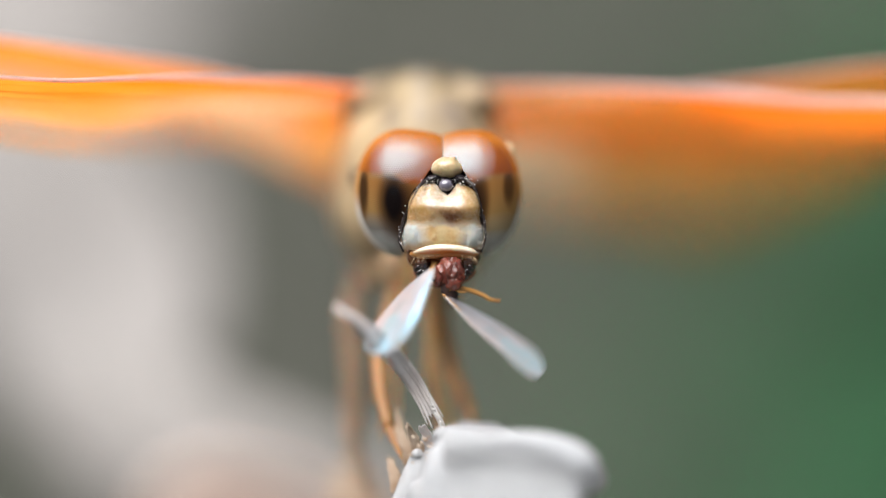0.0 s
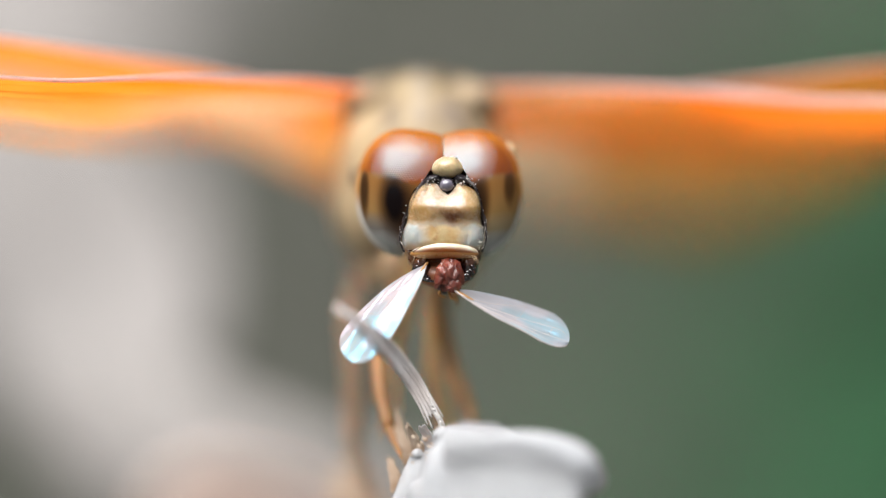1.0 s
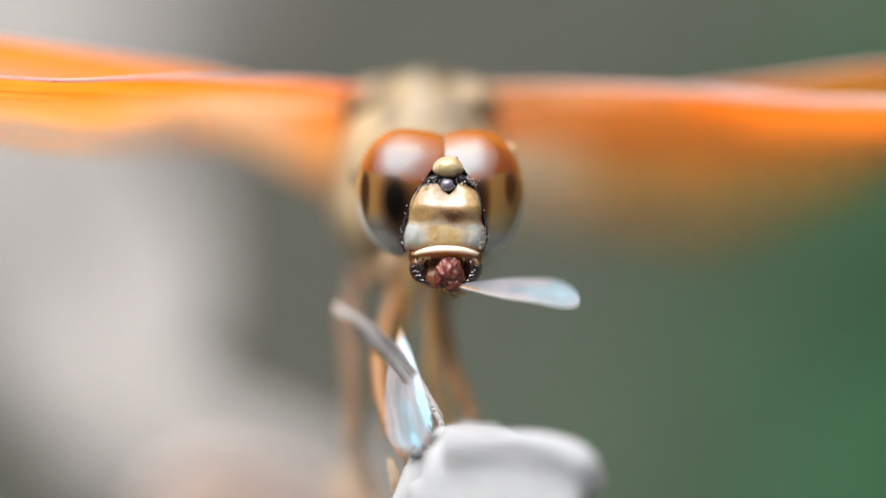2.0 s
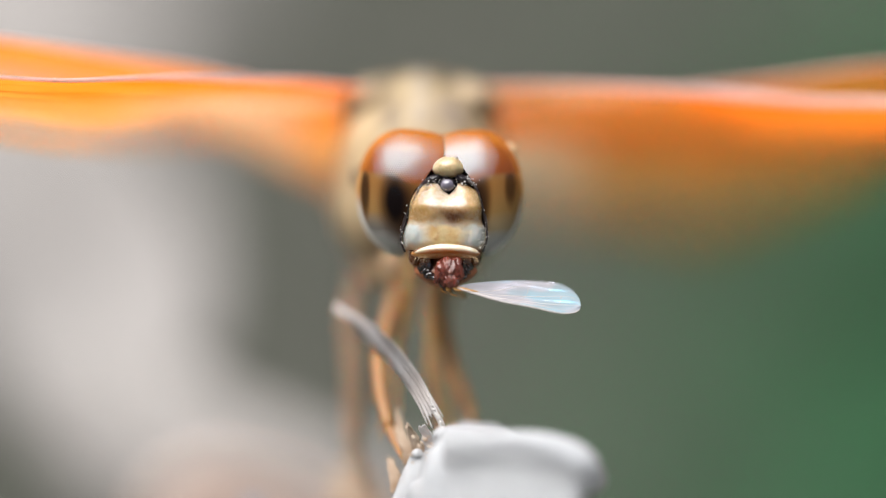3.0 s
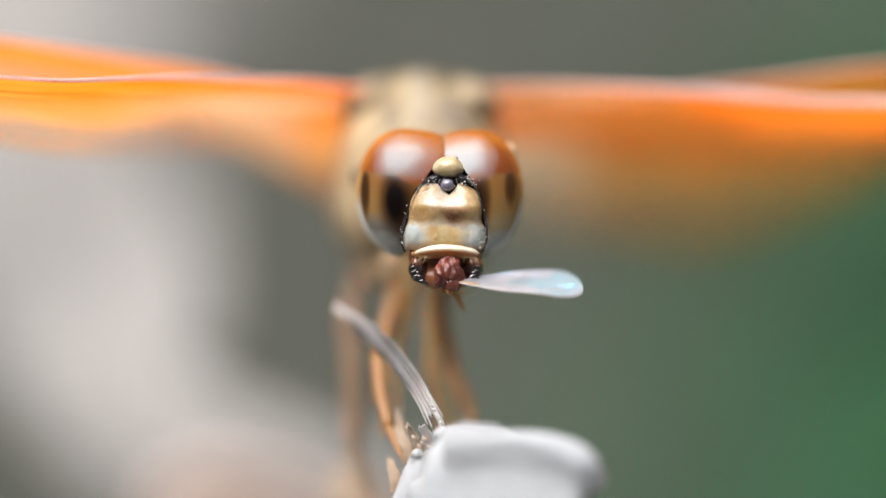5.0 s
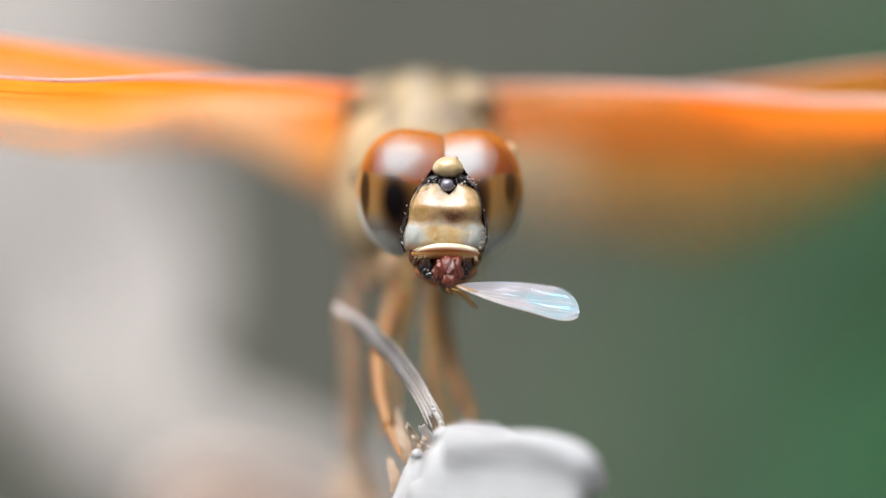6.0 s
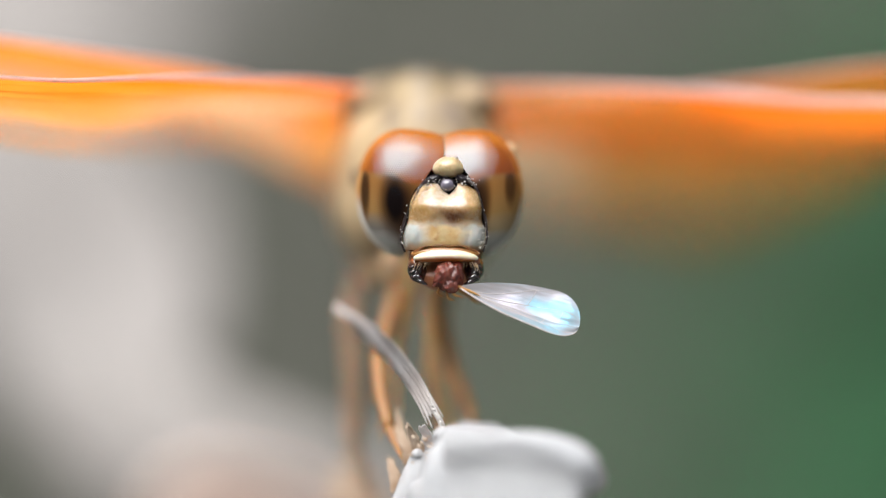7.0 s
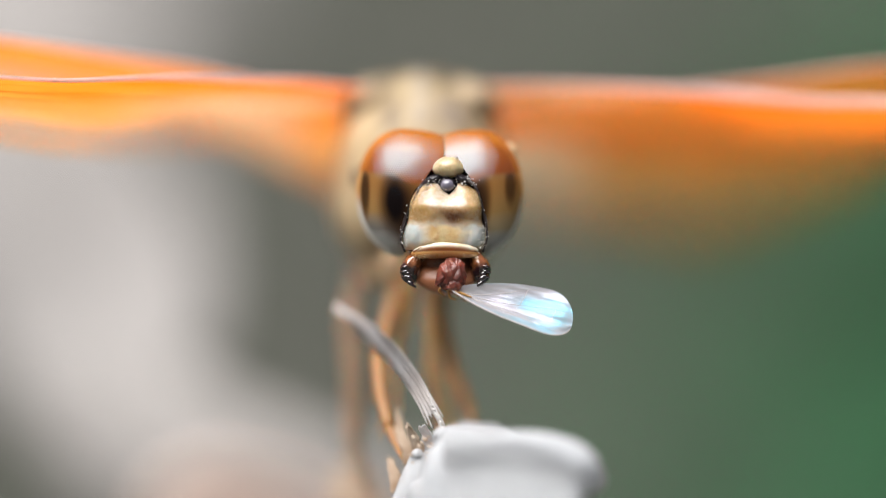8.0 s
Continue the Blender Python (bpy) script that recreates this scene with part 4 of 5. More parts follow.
# ---- the dragonfly's wings ----
def big_wing(name, lead, chord, back, material, label, sx, arch=0.25, edge=(0.21, 0.18, 0.09, 0.04, 0.03)):
    """A wing from its leading edge line, its chord along the span and the direction in which the chord runs."""
    n = 44
    line = spline(lead, n)
    base = line[0].copy()

    def f(u, v):
        i = u * n
        k = min(int(i), n - 1)
        p = line[k].lerp(line[k + 1], i - k) - base
        c = float(np.interp(u, np.linspace(0, 1, len(chord)), chord))
        b0, b1 = Vector(back[0]), Vector(back[1])
        d = b0.lerp(b1, u).normalized()
        up = Vector((0, -d.z, d.y))
        fold = 0.015 * math.sin(v * 34) * math.exp(-v * 3.0) + 0.07 * noise.noise(Vector((u * 6, v * 5, sx)))
        return p + d * c * v + up * (arch * c * v * (1 - v) + fold)

    bm = sheet(bmesh.new(), f, 60, 22, 0.0, True)
    ob = part(name, bm, material, dragonfly, label, at=base)
    # leading-edge vein with its notch, then the lengthwise veins
    for vein, v, rad in (("costa", 0.0, list(edge)), ("radius", 0.14, [0.04, 0.02, 0.004, 0.003]), ("cubitus", 0.42, [0.04, 0.02, 0.012]), ("media", 0.27, [0.04, 0.02, 0.012])):
        pts = [f(t / 40, v * (1 if vein != "cubitus" else 0.7 + 0.3 * t / 40)) for t in range(41)]
        part(vein, tube(bmesh.new(), pts, rad, 7), M_VEIN if vein == "costa" else M_NET, ob, "salmon-pink leading vein" if vein == "costa" else "")
    bm = bmesh.new()
    blob(bm, f(0.6, 0.0), (0.09, 0.07, 0.10), None, 12, 8)
    part("nodus", bm, M_VEIN, ob)
    bm = bmesh.new()
    tube(bm, [f(0.86 + 0.07 * t / 6, 0.05) for t in range(7)], [0.1, 0.2, 0.2, 0.1], 8)
    part("pterostigma", bm, M_STIGMA, ob, "rust-brown wing spot")
    bm = bmesh.new()
    for i in range(58):
        u = 0.03 + 0.92 * i / 57
        tube(bm, [f(u, 0.16 + v / 10 * 0.80 + 0.012 * ((i % 2) - 0.5)) for v in range(11)], [0.0015, 0.0015, 0.001], 4)
    for j in range(9):
        v = 0.5 + 0.055 * j
        tube(bm, [f(0.04 + 0.9 * t / 24, v) for t in range(25)], [0.008, 0.005], 4)
    tagged(part("vein_net", bm, M_NET, ob), kind="stuff")
    return ob


big_wing("forewing", [(-2.6, 6.4, 5.95), (-6.0, 4.6, 6.19), (-9.9, 2.3, 6.14), (-13.75, 0.15, 6.00), (-18, -1.2, 6.10), (-24.5, -2.6, 6.0)],
         [2.2, 4.6, 5.4, 5.4, 4.8, 0.4], [(-0.1, 0.75, -0.55), (0, 0.9, -0.42)], M_FORE_L, "orange forewing with a pink leading edge", -1, 0.25, (0.04, 0.13, 0.10, 0.045, 0.03))
big_wing("forewing", [(0.3, 7.6, 6.07), (5, 6.7, 6.02), (9.6, 6.0, 5.78), (13.1, 5.4, 5.45), (18.2, 4.6, 5.27), (24.8, 3.8, 4.98)],
         [3.6, 5.2, 5.6, 5.4, 4.8, 0.4], [(0.1, 0.75, -0.55), (0, 0.9, -0.42)], M_FORE_R, "orange forewing with a pink leading edge", 1, 0.25, (0.03, 0.13, 0.20, 0.18, 0.12))
big_wing("hindwing", [(-2.9, 9.6, 5.6), (-6.5, 8.6, 6.1), (-11, 7.0, 6.95), (-17, 5.4, 7.75), (-22, 4.4, 7.9)],
         [7.6, 5.6, 4.6, 4.6, 0.5], [(-0.1, 0.85, -0.53), (0, 0.9, -0.4)], M_HIND_L, "orange hindwing", -1, 0.25, (0.09, 0.08, 0.07, 0.06, 0.05))
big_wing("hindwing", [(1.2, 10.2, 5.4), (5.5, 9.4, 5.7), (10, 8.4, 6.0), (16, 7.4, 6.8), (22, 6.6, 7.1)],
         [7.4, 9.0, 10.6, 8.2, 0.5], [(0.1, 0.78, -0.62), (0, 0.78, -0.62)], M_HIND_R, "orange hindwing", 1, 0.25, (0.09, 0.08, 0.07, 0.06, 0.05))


# ---- the dragonfly's legs ----
def leg(pts, radii, seed, material=M_LEG, bend=0.06):
    """Thigh, shin and foot with spines."""
    a, b, c, d = (Vector(p) for p in pts)
    ob = part("leg", tube(bmesh.new(), [a - a, (b - a) * 0.5, b - a], [radii[0] * 0.8, radii[0], radii[0] * 0.7], 10, 12), material, dragonfly, "amber spiny leg", at=a)
    part("shin", tube(bmesh.new(), [b - a, (b + c) / 2 - a + Vector((bend, 0, 0)), c - a], [radii[1], radii[1] * 0.9, radii[1] * 0.7], 10, 12), material, ob)
    part("foot", tube(bmesh.new(), [c - a, (c + d) / 2 - a, d - a], [radii[1] * 0.7, radii[1] * 0.5, 0.04], 8, 8), material, ob)
    r = random.Random(seed)
    spots = []
    for k in range(14):
        t = k / 13
        spots.append((b.lerp(c, t) - a, (r.choice((-1, 1)) * 0.8, -0.6, -0.7)))
    bristles("spine", spots, 0.6, material, ob, seed, 0.03)


leg([(-1.2, 6.4, 0.2), (-2.36, 3.6, -3.9), (-1.95, 2.0, -6.4), (-1.45, 1.2, -7.5)], (0.33, 0.27), 31, bend=-0.10)
leg([(-0.3, 7.0, 0.2), (-0.10, 6.2, -2.4), (0.90, 5.2, -5.7), (1.15, 4.2, -6.6)], (0.36, 0.30), 32, bend=-0.14)
leg([(-1.3, 5.6, 0.6), (-1.15, 4.6, -1.4), (-1.75, 5.4, -3.6), (-1.7, 5.0, -6.8)], (0.34, 0.24), 33, M_LEG_HAZE)
leg([(-0.4, 5.6, 0.6), (-0.45, 4.8, -2.2), (-0.5, 5.2, -4.4), (-0.2, 6.2, -6.9)], (0.32, 0.27), 34, M_LEG_HAZE)
leg([(-2.4, 9.2, 0.4), (-3.45, 7.2, -2.2), (-3.35, 6.4, -7.4), (-2.6, 5.6, -9.2)], (0.50, 0.46), 35, M_LEG_BROWN)
leg([(0.2, 9.2, 0.0), (-0.1, 8.4, -3.0), (0.1, 6.8, -6.4), (0.8, 4.0, -7.6)], (0.30, 0.25), 36, M_LEG_HAZE)


# ---- the prey: a small red-brown fly in the jaws ----
PREY_AT = Vector((0.27, 0.30, -0.82))
prey = thing("prey_fly", BASE + PREY_AT * MM, "crushed small red-brown fly held in the dragonfly's jaws", "fly")


def crumpled(seed):
    """Torn wet flesh: folds at three scales."""
    s = Vector((seed, seed * 0.7, seed * 0.3))

    def fold(p):
        return 0.5 - abs(noise.noise(p + s)) * 2.2

    def g(p):
        return p * (1 + 0.20 * noise.noise(p * 0.9 + s) + 0.16 * fold(Vector((p.x * 1.9, p.y * 1.5, p.z * 1.1))) + 0.07 * fold(Vector((p.x * 4.4, p.y * 3, p.z * 2.6))) + 0.03 * fold(p * 8))
    return g


part("prey_thorax", blob(bmesh.new(), (-0.02, -0.02, 0.0), (0.52, 0.44, 0.56), crumpled(3.3), 128, 88), M_PREY, prey)
part("prey_head", blob(bmesh.new(), (0.10, -0.22, -0.36), (0.30, 0.24, 0.27), crumpled(8.1), 80, 56), M_PREY, prey)
prey_abdomen = part("prey_abdomen", blob(bmesh.new(), (0.48, 0, 0), (0.54, 0.28, 0.27), lambda p: Vector((p.x, p.y * (1 - 0.35 * p.x), p.z * (1 - 0.35 * p.x))) * (1 + 0.03 * math.sin(p.x * 16)), 48, 24), M_PREYDARK, prey, "blue-black hanging abdomen")
loose_leg = part("prey_leg", tube(bmesh.new(), [(0, 0, 0), (0.7, 0, 0.14), (1.35, 0.05, 0.0), (1.6, 0.1, -0.12), (2.0, 0.1, -0.1)], [0.12, 0.10, 0.08, 0.07, 0.05], 7, 14, rough=0.2), M_PREYLEG, prey, "honey-coloured leg that flails")
for k, (c, q, turn) in enumerate((((-0.34, -0.10, -0.12), (0.15, 0.20, 0.40), (10, 20, 0)), ((0.30, -0.16, 0.04), (0.14, 0.18, 0.36), (0, -22, 10)))):
    part("prey_scrap", blob(bmesh.new(), c, q, crumpled(11.7 + k * 3), 56, 40, turn), M_PREY, prey, "torn wet red-brown scrap")
for pts in ([(0.1, -0.1, -0.5), (0.3, -0.2, -0.68), (0.55, -0.15, -0.70)], [(0.0, 0.2, -0.5), (0.1, 0.1, -0.8), (0.35, 0.1, -0.86)],
            [(-0.2, 0.3, -0.45), (-0.28, 0.3, -0.68), (-0.05, 0.3, -0.8)]):
    part("prey_leg", tube(bmesh.new(), pts, [0.06, 0.05, 0.025], 6, 8), M_PREYLEG, prey, "thin honey-coloured leg")


def fly_wing(name, parent, length, half, side):
    """A glassy wing: root at the origin, tip along x, width along z."""
    def f(u, v):
        u = 1 - (1 - u) ** 1.6
        w = half * math.sin(math.pi * u ** 0.62 * 0.5) ** 1.25 * (1 - max(0, (u - 0.74) / 0.26) ** 2.3) ** 0.5
        e = 2 * v - 1
        front = 0.8 if e * side > 0 else 1.45
        bow = 0.012 * math.sin(e * 7 + 1) * u + 0.07 * noise.noise(Vector((u * 2.5, v * 1.5, side))) + 0.10 * u * u + 0.17 * (1 - e * e) * math.sin(math.pi * min(1.0, u * 1.1))
        return Vector((u * length, bow, max(w, 0.035) * e * front))

    ob = part(name, sheet(bmesh.new(), f, 34, 16), M_FILM, parent, "pearly transparent fly wing")
    part("wing_root", tube(bmesh.new(), [(-0.12, 0, 0), (0.3, 0.02, -0.02), (0.75, 0.03, -0.06)], [0.05, 0.055, 0.02], 6, 10), M_PREYLEG, ob, "honey-coloured wing root")
    vein = (lambda t: 0.5 + side * 0.49, lambda t: 0.5 + side * (0.05 + 0.36 * t), lambda t: 0.5 + side * (0.05 + 0.05 * t), lambda t: 0.5 - side * 0.24 * t, lambda t: 0.5 - side * 0.44 * min(1, t * 1.4))
    ends = (0.97, 0.93, 0.95, 0.86, 0.6)
    for k, g in enumerate(vein):
        end = ends[k]
        pts = [f(end * t / 20, g(t / 20)) for t in range(21)]
        part("wing_vein", tube(bmesh.new(), pts, [0.014, 0.011, 0.006] if k else [0.034, 0.024, 0.014], 5), M_FILMVEIN, ob)
    for u, a, b in ((0.52, 1, 2), (0.66, 2, 3), (0.40, 3, 4), (0.36, 2, 3)):
        pts = []
        for t in range(5):
            w = u + 0.03 * t / 4
            pts.append(f(w, vein[a](w / ends[a]) * (1 - t / 4) + vein[b](w / ends[b]) * t / 4))
        part("wing_vein", tube(bmesh.new(), pts, [0.010, 0.010], 5), M_FILMVEIN, ob)
    return ob


held_wing = fly_wing("prey_wing", prey, 4.45, 0.80, -1)
torn_wing = fly_wing("torn_fly_wing", None, 4.4, 0.88, -1)
tagged(torn_wing, "pearly transparent fly wing torn off the prey", "insect wing")


# a midge that hovers for a moment behind the seed head
midge = thing("midge", BASE + Vector((-13.6, 8.0, -14.2)) * MM, "tiny pale midge hovering on bluish wings", "midge")
part("midge_body", tube(bmesh.new(), [(0, -0.4, 0.1), (0, 0, 0.12), (0, 0.5, -0.1)], [0.06, 0.12, 0.04], 8, 8), M_PREYLEG, midge)
for sx in (-1, 1):
    part("midge_wing", sheet(bmesh.new(), lambda u, v: Vector((sx * 0.34 * math.sin(math.pi * v) * (0.3 + u), 0.1 + 0.15 * v * u, 0.1 + 0.95 * u + 0.1 * v)), 8, 8), M_FILM, midge)


# ---- what moves ----
def wing_pose(root, tip, length, open_, away, origin):
    """The pose of a fly wing from where its root and tip show on the plane of the face, and how far its flat is turned to the front."""
    dx, dz = tip[0] - root[0], tip[1] - root[1]
    dy = math.sqrt(max(0.05, (0.95 * length) ** 2 - dx * dx - dz * dz)) * away
    x = Vector((dx, dy, dz)).normalized()
    p = Vector((-dz, 0, dx)).normalized()
    if p.z < 0:
        p = -p
    q = x.cross(p).normalized()
    if q.y < 0:
        q = -q
    c = max(0.05, min(1.0, open_))
    z = (p * c + q * math.sqrt(1 - c * c)).normalized()
    z = (z - x * z.dot(x)).normalized()
    y = z.cross(x)
    m = Matrix((x, y, z)).transposed().to_4x4()
    m.translation = (Vector((root[0], root[2], root[1])) - origin) * MM
    return m


# seconds; root x, z; tip x, z (mm); openness
HELD = (
    (0.0, 0.08, -1.68, 3.54, -4.4, 0.5),
    (0.1, -0.17, -1.76, 1.66, -5.52, 0.5),
    (0.2, 0.18, -1.61, 3.39, -3.66, 0.86),
    (0.3, 0.13, -1.56, 3.64, -3.84, 0.42),
    (0.4, 0.32, -1.66, 3.71, -4.28, 0.56),
    (0.5, 0.37, -1.36, 4.28, -3.34, 0.46),
    (0.6, 0.32, -1.36, 4.04, -3.66, 0.35),
    (0.7, 0.37, -1.31, 4.13, -3.42, 0.73),
    (0.8, 0.18, -1.53, 3.96, -3.27, 0.56),
    (0.9, 0.37, -1.36, 4.41, -3.04, 0.7),
    (1.0, 0.42, -1.46, 4.33, -3.17, 0.62),
    (1.1, 0.74, -1.26, 4.53, -1.02, 0.4),
    (1.2, 0.32, -1.36, 4.21, -2.5, 0.2),
    (1.3, 0.62, -1.44, 4.63, -2.35, 0.6),
    (1.4, 0.57, -1.44, 4.41, -2.8, 0.68),
    (1.5, 0.5, -1.36, 4.46, -2.67, 0.62),
    (1.6, 0.37, -1.56, 4.16, -2.87, 0.42),
    (1.7, 0.5, -1.56, 4.33, -1.93, 0.77),
    (2.1, 0.42, -1.46, 4.46, -2.8, 0.5),
    (2.5, 0.57, -1.36, 4.58, -1.93, 0.8),
    (2.8, 0.45, -1.36, 4.78, -2.13, 0.65),
    (2.9, 0.74, -1.31, 4.78, -2.25, 0.2),
    (3.0, 0.5, -1.36, 4.68, -1.91, 0.6),
    (3.1, 0.74, -1.31, 4.98, -1.71, 0.37),
    (3.2, 0.62, -1.26, 4.88, -1.73, 0.5),
    (3.3, 0.87, -1.26, 5, -1.68, 0.24),
    (3.4, 0.62, -1.36, 4.83, -1.88, 0.58),
    (3.5, 0.5, -1.51, 4.43, -2.97, 0.3),
    (3.6, 0.62, -1.44, 4.53, -2.85, 0.25),
    (3.7, 0.5, -1.26, 4.65, -2.25, 0.6),
    (3.8, 0.74, -1.31, 4.83, -1.63, 0.37),
    (3.9, 0.37, -1.36, 4.63, -2.25, 0.56),
    (4.0, 0.62, -1.44, 5.03, -1.68, 0.2),
    (4.1, 0.5, -1.36, 4.85, -2.13, 0.54),
    (4.2, 0.5, -1.36, 4.88, -2.2, 0.56),
    (4.3, 0.62, -1.36, 4.88, -2.2, 0.2),
    (4.4, 0.32, -1.36, 4.53, -2.67, 0.54),
    (4.5, 0.5, -1.36, 4.46, -2.5, 0.62),
    (4.6, 0.37, -1.44, 3.89, -3.34, 0.54),
    (4.7, 0.5, -1.26, 4.38, -2.8, 0.76),
    (5.1, 0.5, -1.36, 4.63, -2.18, 0.5),
    (5.5, 0.42, -1.36, 4.33, -2.75, 0.75),
    (5.8, 0.37, -1.31, 4.46, -2.5, 0.7),
    (5.9, 0.74, -1.51, 4.88, -2.85, 0.3),
    (6.0, 0.5, -1.31, 4.78, -2.18, 0.65),
    (6.1, 0.37, -1.44, 4.78, -2.8, 0.28),
    (6.2, 0.37, -1.31, 4.75, -2.3, 0.54),
    (6.3, 0.5, -1.36, 4.04, -2.8, 0.87),
    (6.4, 0.5, -1.36, 3.59, -3.42, 0.97),
    (6.5, 0.37, -1.36, 4.28, -2.99, 0.87),
    (6.6, 0.37, -1.36, 4.53, -2.85, 0.85),
    (6.7, 0.37, -1.36, 4.21, -3.42, 0.24),
    (6.8, 0.5, -1.19, 4.73, -2.18, 0.73),
    (6.9, 0.37, -1.36, 4.04, -3.49, 0.82),
    (7.0, 0.62, -1.36, 4.7, -2.67, 0.87),
    (7.1, 0.5, -1.31, 4.51, -2.8, 0.82),
    (7.2, 0.57, -1.51, 4.83, -2.35, 0.95),
    (7.3, 0.37, -1.26, 4.7, -2.6, 0.88),
    (7.4, 0.42, -1.44, 4.46, -2.6, 0.92),
    (7.5, 0.5, -1.44, 4.63, -2.25, 0.87),
    (7.6, 0.57, -1.44, 4.46, -2.92, 0.88),
    (7.7, 0.5, -1.44, 4.41, -2.8, 0.9),
    (7.8, 0.5, -1.44, 4.33, -3.04, 0.92),
    (8.0, 0.32, -1.44, 4.58, -2.67, 0.9),
)
TORN = (
    (0.0, -0.32, -0.57, -1.85, -3.29, 0.53),
    (0.1, -0.86, -0.45, -2.6, -2.92, 0.35),
    (0.2, -0.86, -0.57, -3.09, -3.17, 0.3),
    (0.3, -0.57, -0.57, -1.73, -3.42, 0.6),
    (0.4, -0.74, -0.69, -2.72, -3.66, 0.65),
    (0.5, -0.67, -0.32, -2.97, -3.66, 0.6),
    (0.6, -0.99, -0.57, -3.46, -3.17, 0.65),
    (0.7, -0.62, -0.52, -2.35, -3.79, 0.6),
    (0.8, -0.74, -0.52, -3.34, -3.29, 0.7),
    (0.9, -0.49, -0.57, -2.47, -3.79, 0.62),
    (1.0, -0.62, -0.57, -2.97, -3.79, 0.65),
    (1.1, -0.74, -0.57, -2.84, -3.91, 0.7),
    (1.2, -0.49, -0.45, -2.22, -3.04, 0.7),
    (1.3, -0.86, -0.45, -4.08, -2.8, 0.65),
    (1.4, -0.74, -0.57, -3.21, -3.54, 0.75),
    (1.5, -0.49, -0.57, -2.97, -3.91, 0.62),
    (1.6, -0.62, -0.52, -3.04, -3.79, 0.7),
    (1.7, -0.74, -0.45, -3.34, -4.16, 0.77),
)
# seconds; how far the lip drops; how far the jaws gape
CHEW = (
    (0.0, 0.2, 0.2),
    (0.1, 0.3, 0.5),
    (0.2, 0.2, 0.1),
    (0.3, 0.1, 0.3),
    (0.4, 0.6, 0.1),
    (0.5, 0.3, 0.3),
    (0.6, 0.4, 0.6),
    (0.7, 0.4, 0.2),
    (0.8, 0.1, 0.5),
    (0.9, 0.2, 0.3),
    (1.0, 0.1, 0.3),
    (1.1, 0.1, 0.2),
    (1.2, 0.0, 0.05),
    (1.3, 0.7, 0.2),
    (1.4, 0.5, 0.2),
    (1.5, 0.3, 0.2),
    (1.6, 0.4, 0.25),
    (1.7, 0.2, 0.3),
    (1.9, 0.1, 0.8),
    (2.1, 0.6, 0.2),
    (2.3, 0.1, 0.9),
    (2.6, 0.7, 0.3),
    (2.8, 0.4, 0.4),
    (2.9, 0.0, 1),
    (3.0, 0.2, 0.05),
    (3.1, 0.0, 1),
    (3.2, 0.1, 0.2),
    (3.3, 0.2, 1),
    (3.4, 0.3, 0.15),
    (3.5, 1.0, 0.6),
    (3.6, 0.4, 0.6),
    (3.7, 0.4, 0.2),
    (3.8, 0.2, 0.9),
    (3.9, 0.1, 0.1),
    (4.0, 0.0, 1),
    (4.1, 0.3, 0.2),
    (4.2, 0.3, 0.3),
    (4.3, 0.1, 0.7),
    (4.4, 0.3, 0.3),
    (4.5, 0.8, 0.9),
    (4.6, 0.3, 0.3),
    (4.7, 0.2, 0.2),
    (4.9, 0.1, 0.9),
    (5.1, 0.4, 0.2),
    (5.3, 0.1, 0.9),
    (5.6, 0.6, 0.3),
    (5.8, 0.3, 0.1),
    (5.9, 0.2, 0.8),
    (6.0, 0.1, 0.05),
    (6.1, 0.0, 0.8),
    (6.2, 0.1, 0.1),
    (6.3, 0.4, 0.1),
    (6.4, 0.4, 0.2),
    (6.5, 1.0, 0.5),
    (6.6, 0.7, 0.4),
    (6.7, 0.0, 1),
    (6.8, 0.2, 0.15),
    (6.9, 0.1, 0.05),
    (7.0, 0.8, 0.6),
    (7.1, 0.4, 0.1),
    (7.2, 0.6, 0.9),
    (7.3, 0.9, 0.1),
    (7.4, 1.0, 0.6),
    (7.5, 0.9, 0.6),
    (7.6, 0.4, 0.35),
    (7.7, 0.3, 0.5),
    (7.8, 0.2, 0.6),
    (8.0, 0.0, 1),
)


# seconds; where the tip of the loose leg and of the abdomen swing to (mm)
FLAIL = ((0.0, 1.96, -1.7), (0.1, 1.48, -2.2), (0.2, 1.3, -1.6), (0.3, 1.98, -1.3), (0.4, 1.36, -1.45), (0.5, 0.62, -2.1), (0.7, 0.5, -1.5), (1.0, 0.62, -1.8), (1.5, 0.52, -1.6), (2.2, 1.0, -2.0),
         (2.8, 1.0, -2.2), (2.9, 1.12, -2.5), (3.0, 0.8, -1.55), (3.1, 1.1, -1.7), (3.2, 1.48, -2.0), (3.3, 1.83, -2.03), (3.4, 1.2, -2.1), (3.6, 1.32, -2.5), (3.7, 1.0, -2.0), (3.8, 1.65, -2.0), (3.9, 0.56, -1.85), (4.0, 1.95, -1.8), (4.1, 0.7, -1.9), (4.2, 0.5, -1.92), (4.3, 1.3, -2.4), (4.6, 1.0, -2.4), (5.3, 1.3, -1.9),
         (6.0, 1.2, -1.9), (6.2, 1.82, -1.75), (6.5, 1.0, -1.9), (6.8, 0.7, -1.7), (7.0, 1.3, -1.75), (7.5, 0.9, -1.8), (8.0, 0.95, -1.7))
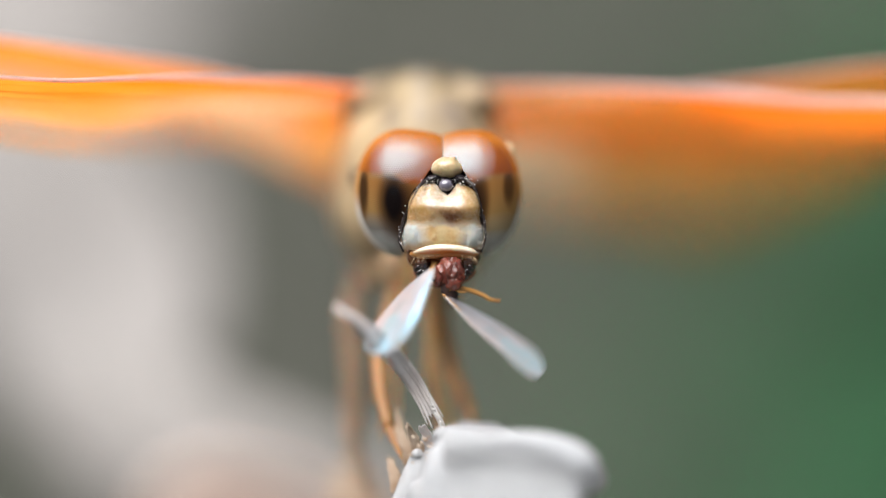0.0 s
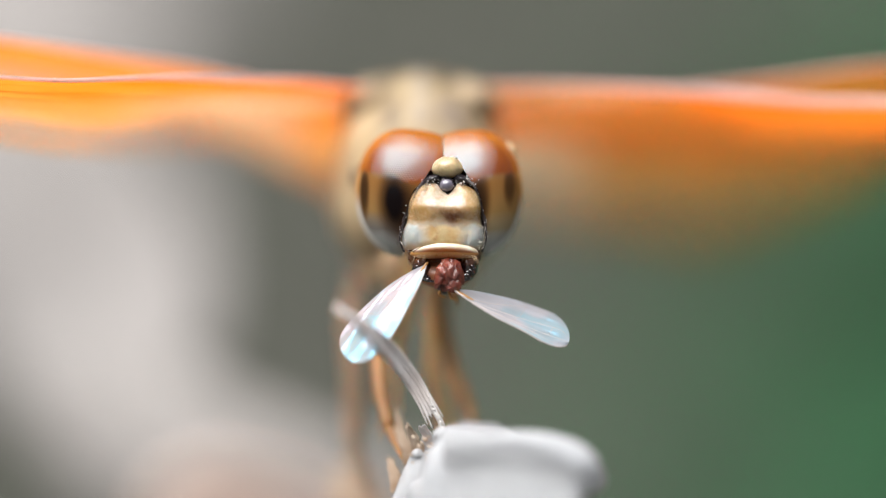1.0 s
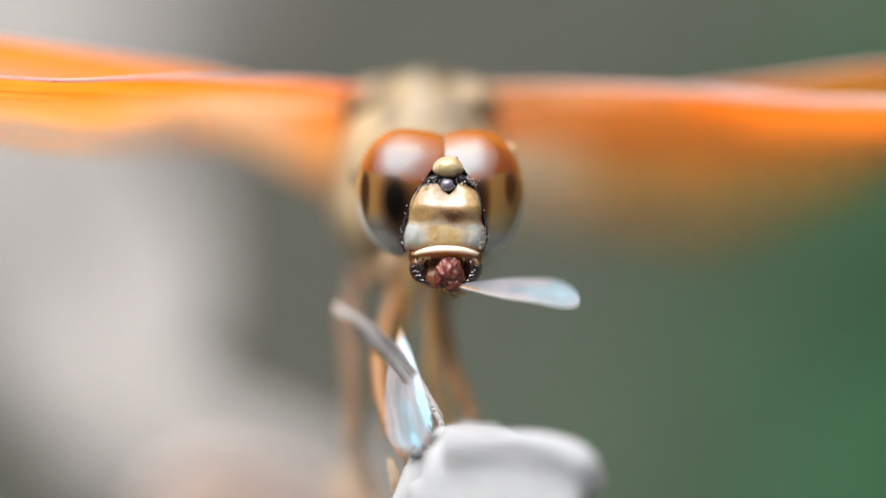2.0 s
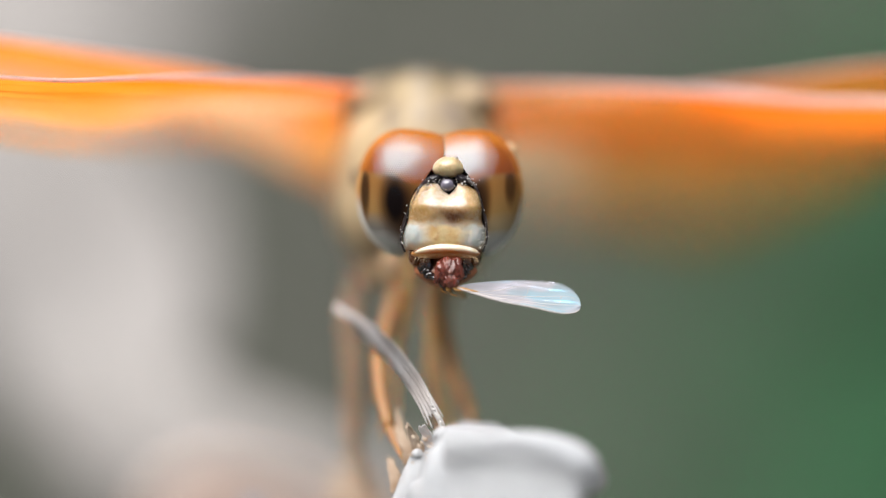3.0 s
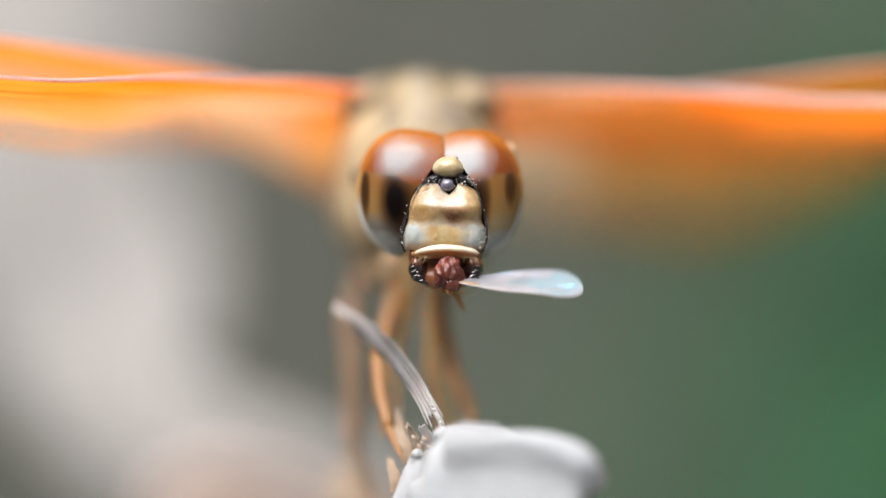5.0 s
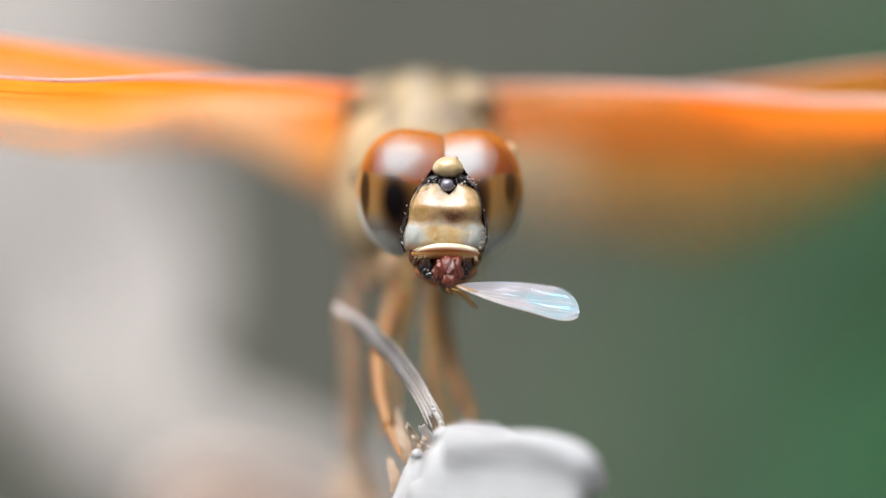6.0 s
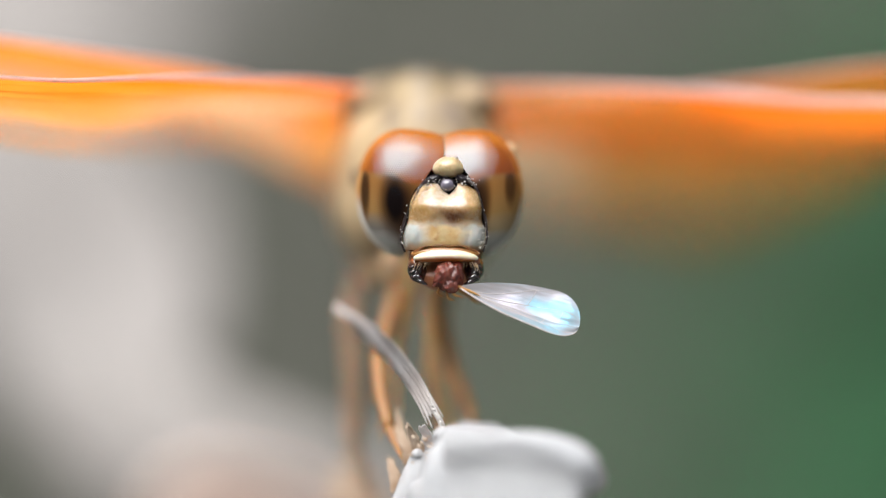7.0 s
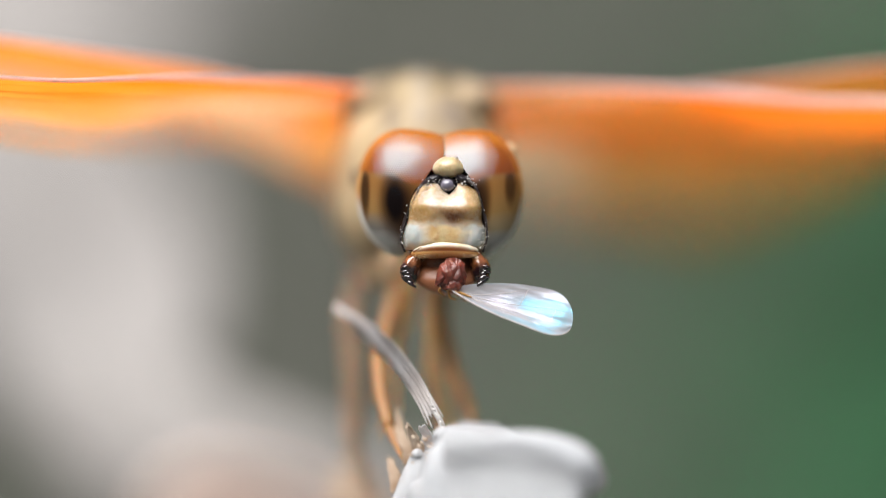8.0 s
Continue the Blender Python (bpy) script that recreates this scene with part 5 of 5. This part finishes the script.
SWING = ((0.0, 0.62, -2.7), (0.1, 1.3, -2.5), (0.2, 0.82, -2.7), (0.3, 1.9, -1.6), (0.4, 1.6, -1.6), (0.5, 0.3, -2.3), (0.7, 0.3, -1.45), (1.5, 0.3, -1.45), (2.2, 0.3, -1.7), (2.8, 0.3, -1.4), (2.9, 0.4, -2.15), (3.0, 0.35, -1.55),
         (3.1, 0.5, -2.15), (3.2, 0.4, -1.75), (3.3, 0.5, -2.2), (3.4, 0.4, -1.65), (3.6, 0.4, -1.7), (3.7, 0.35, -1.5), (3.8, 0.5, -2.05), (3.9, 0.4, -1.7), (4.0, 0.55, -2.25), (4.1, 0.4, -1.55), (4.2, 0.4, -1.55), (4.3, 0.45, -2.2),
         (4.4, 0.4, -1.6), (5.2, 0.4, -1.7), (5.8, 0.3, -1.6), (5.9, 0.4, -2.1), (6.0, 0.3, -1.7), (6.1, 0.4, -2.1), (6.2, 0.3, -1.9), (6.4, 0.3, -1.7), (7.0, 0.25, -1.7), (8.0, 0.2, -1.6))


def motions():
    still = Vector((0, 0, 0))
    nod = ((0.0, -0.055, -0.1), (0.3, -0.04, 0), (0.5, -0.035, 0), (1.0, -0.03, 0), (1.3, -0.01, 0.1), (1.5, 0, 0.75), (1.7, 0, 0.3), (2.0, 0, 0), (3.0, 0, 0), (5.0, 0, 0), (7.2, 0, 0), (7.5, 0, 0.5), (7.7, 0, 0.1), (8.0, 0, 0))
    walk(head, [(t, pose((NECK.x + x) * MM, NECK.y * MM, NECK.z * MM, -up)) for t, x, up in nod])

    def prey_pose(t):
        lip = float(np.interp(t, [c[0] for c in CHEW], [c[1] for c in CHEW]))
        return Matrix.Translation(BASE + PREY_AT * MM) @ pose(0.00005 * math.sin(t * 23), 0, -0.00008 * lip + 0.00010 * math.sin(t * 17), 9 * math.sin(t * 31), 12 * math.sin(t * 19), 14 * math.sin(t * 27))

    rows = []
    for t, a, b, c, d, w in HELD:
        m = wing_pose((a, b, 0.0), (c, d), 4.45, w, 1.0, still)
        m.translation += BASE
        rows.append((t, prey_pose(t).inverted() @ m))
    walk(held_wing, rows)
    for limb, table, root, length in ((loose_leg, FLAIL, (0.2, -1.4, 0.15), 2.0), (prey_abdomen, SWING, (0.12, -1.15, 0.35), 1.7)):
        rows = []
        for t, c, d in table:
            m = wing_pose(root, (c, d), length, 0.5, 1.0, still)
            m.translation += BASE
            rows.append((t, prey_pose(t).inverted() @ m))
        walk(limb, rows)
    rows = []
    for t, a, b, c, d, w in TORN:
        m = wing_pose((a, b, 0.3), (c, d), 4.4, min(0.97, w * 1.2), -0.75, still)
        m.translation += BASE
        rows.append((t, m))
    last = rows[-1][1]
    for t, dx, dy, dz, a, b, c in ((1.9, -0.2, 0, -0.6, 10, 20, 5), (2.05, -1.0, 0.6, -3.5, 30, 60, 10), (2.2, -1.2, 1.5, -9.0, 60, 110, 30), (2.4, 1.0, 3, -21, 100, 150, 60),
                                   (2.8, 0, 5, -90, 120, 190, 100), (3.6, 20, 12, -260, 100, 250, 120), (4.6, 5, 20, -438, 92, 300, 130), (8.0, 5, 20, -438, 92, 300, 130)):
        m = last @ pose(0, 0, 0, a, b, c)
        m.translation = last.translation + Vector((dx, dy, dz)) * MM
        rows.append((t, m))
    walk(torn_wing, rows)
    walk(labrum, [(t, Matrix.Translation(LABRUM_AT * MM) @ pose(0, -0.00008 * l, 0.00006 - 0.00033 * l, -15 + 20 * l)) for t, l, g in CHEW])
    for sx in (-1, 1):
        walk(jaws[sx], [(t, Matrix.Translation(JAW_AT[sx] * MM) @ pose(sx * (0.40 * g - 0.26) * MM, 0.25 * (1 - g) * MM, -0.10 * g * MM, 0, sx * (14 - 30 * g), sx * 8 * g)) for t, l, g in CHEW])
    walk(labium, [(t, Matrix.Translation(LABIUM_AT * MM) @ pose(0, 0, 0.0001 - 0.0002 * g, 10 * g)) for t, l, g in CHEW])
    walk(prey, [(t, prey_pose(t)) for t in sorted({c[0] for c in CHEW} | {c[0] for c in HELD})])
    hover = ((0.0, -14, -14), (2.4, -14, -14), (2.6, -9.5, -11.5), (2.8, -6.4, -6.5), (2.9, -7.0, -8.2), (3.0, -7.4, -10.2), (3.1, -7.4, -10.0), (3.2, -7.2, -8.1), (3.3, -5.7, -6.4), (3.4, -5.7, -6.0),
             (3.5, -6.5, -8.0), (3.7, -7.4, -10.4), (4.0, -7.4, -10.4), (4.2, -6.0, -6.8), (4.3, -5.4, -5.6), (4.4, -4.6, -5.6), (4.5, -5.1, -5.9), (4.7, -6.5, -8.0), (4.9, -8.5, -10.8), (5.4, -14, -14), (8.0, -14, -14))
    walk(midge, [(t, Matrix.Translation(BASE) @ pose((x * 0.99 + 0.256) * MM, 8.0 * MM, (z * 0.99 - 0.358) * MM, 0, 6 * math.sin(t * 20), 10)) for t, x, z in hover])


motions()
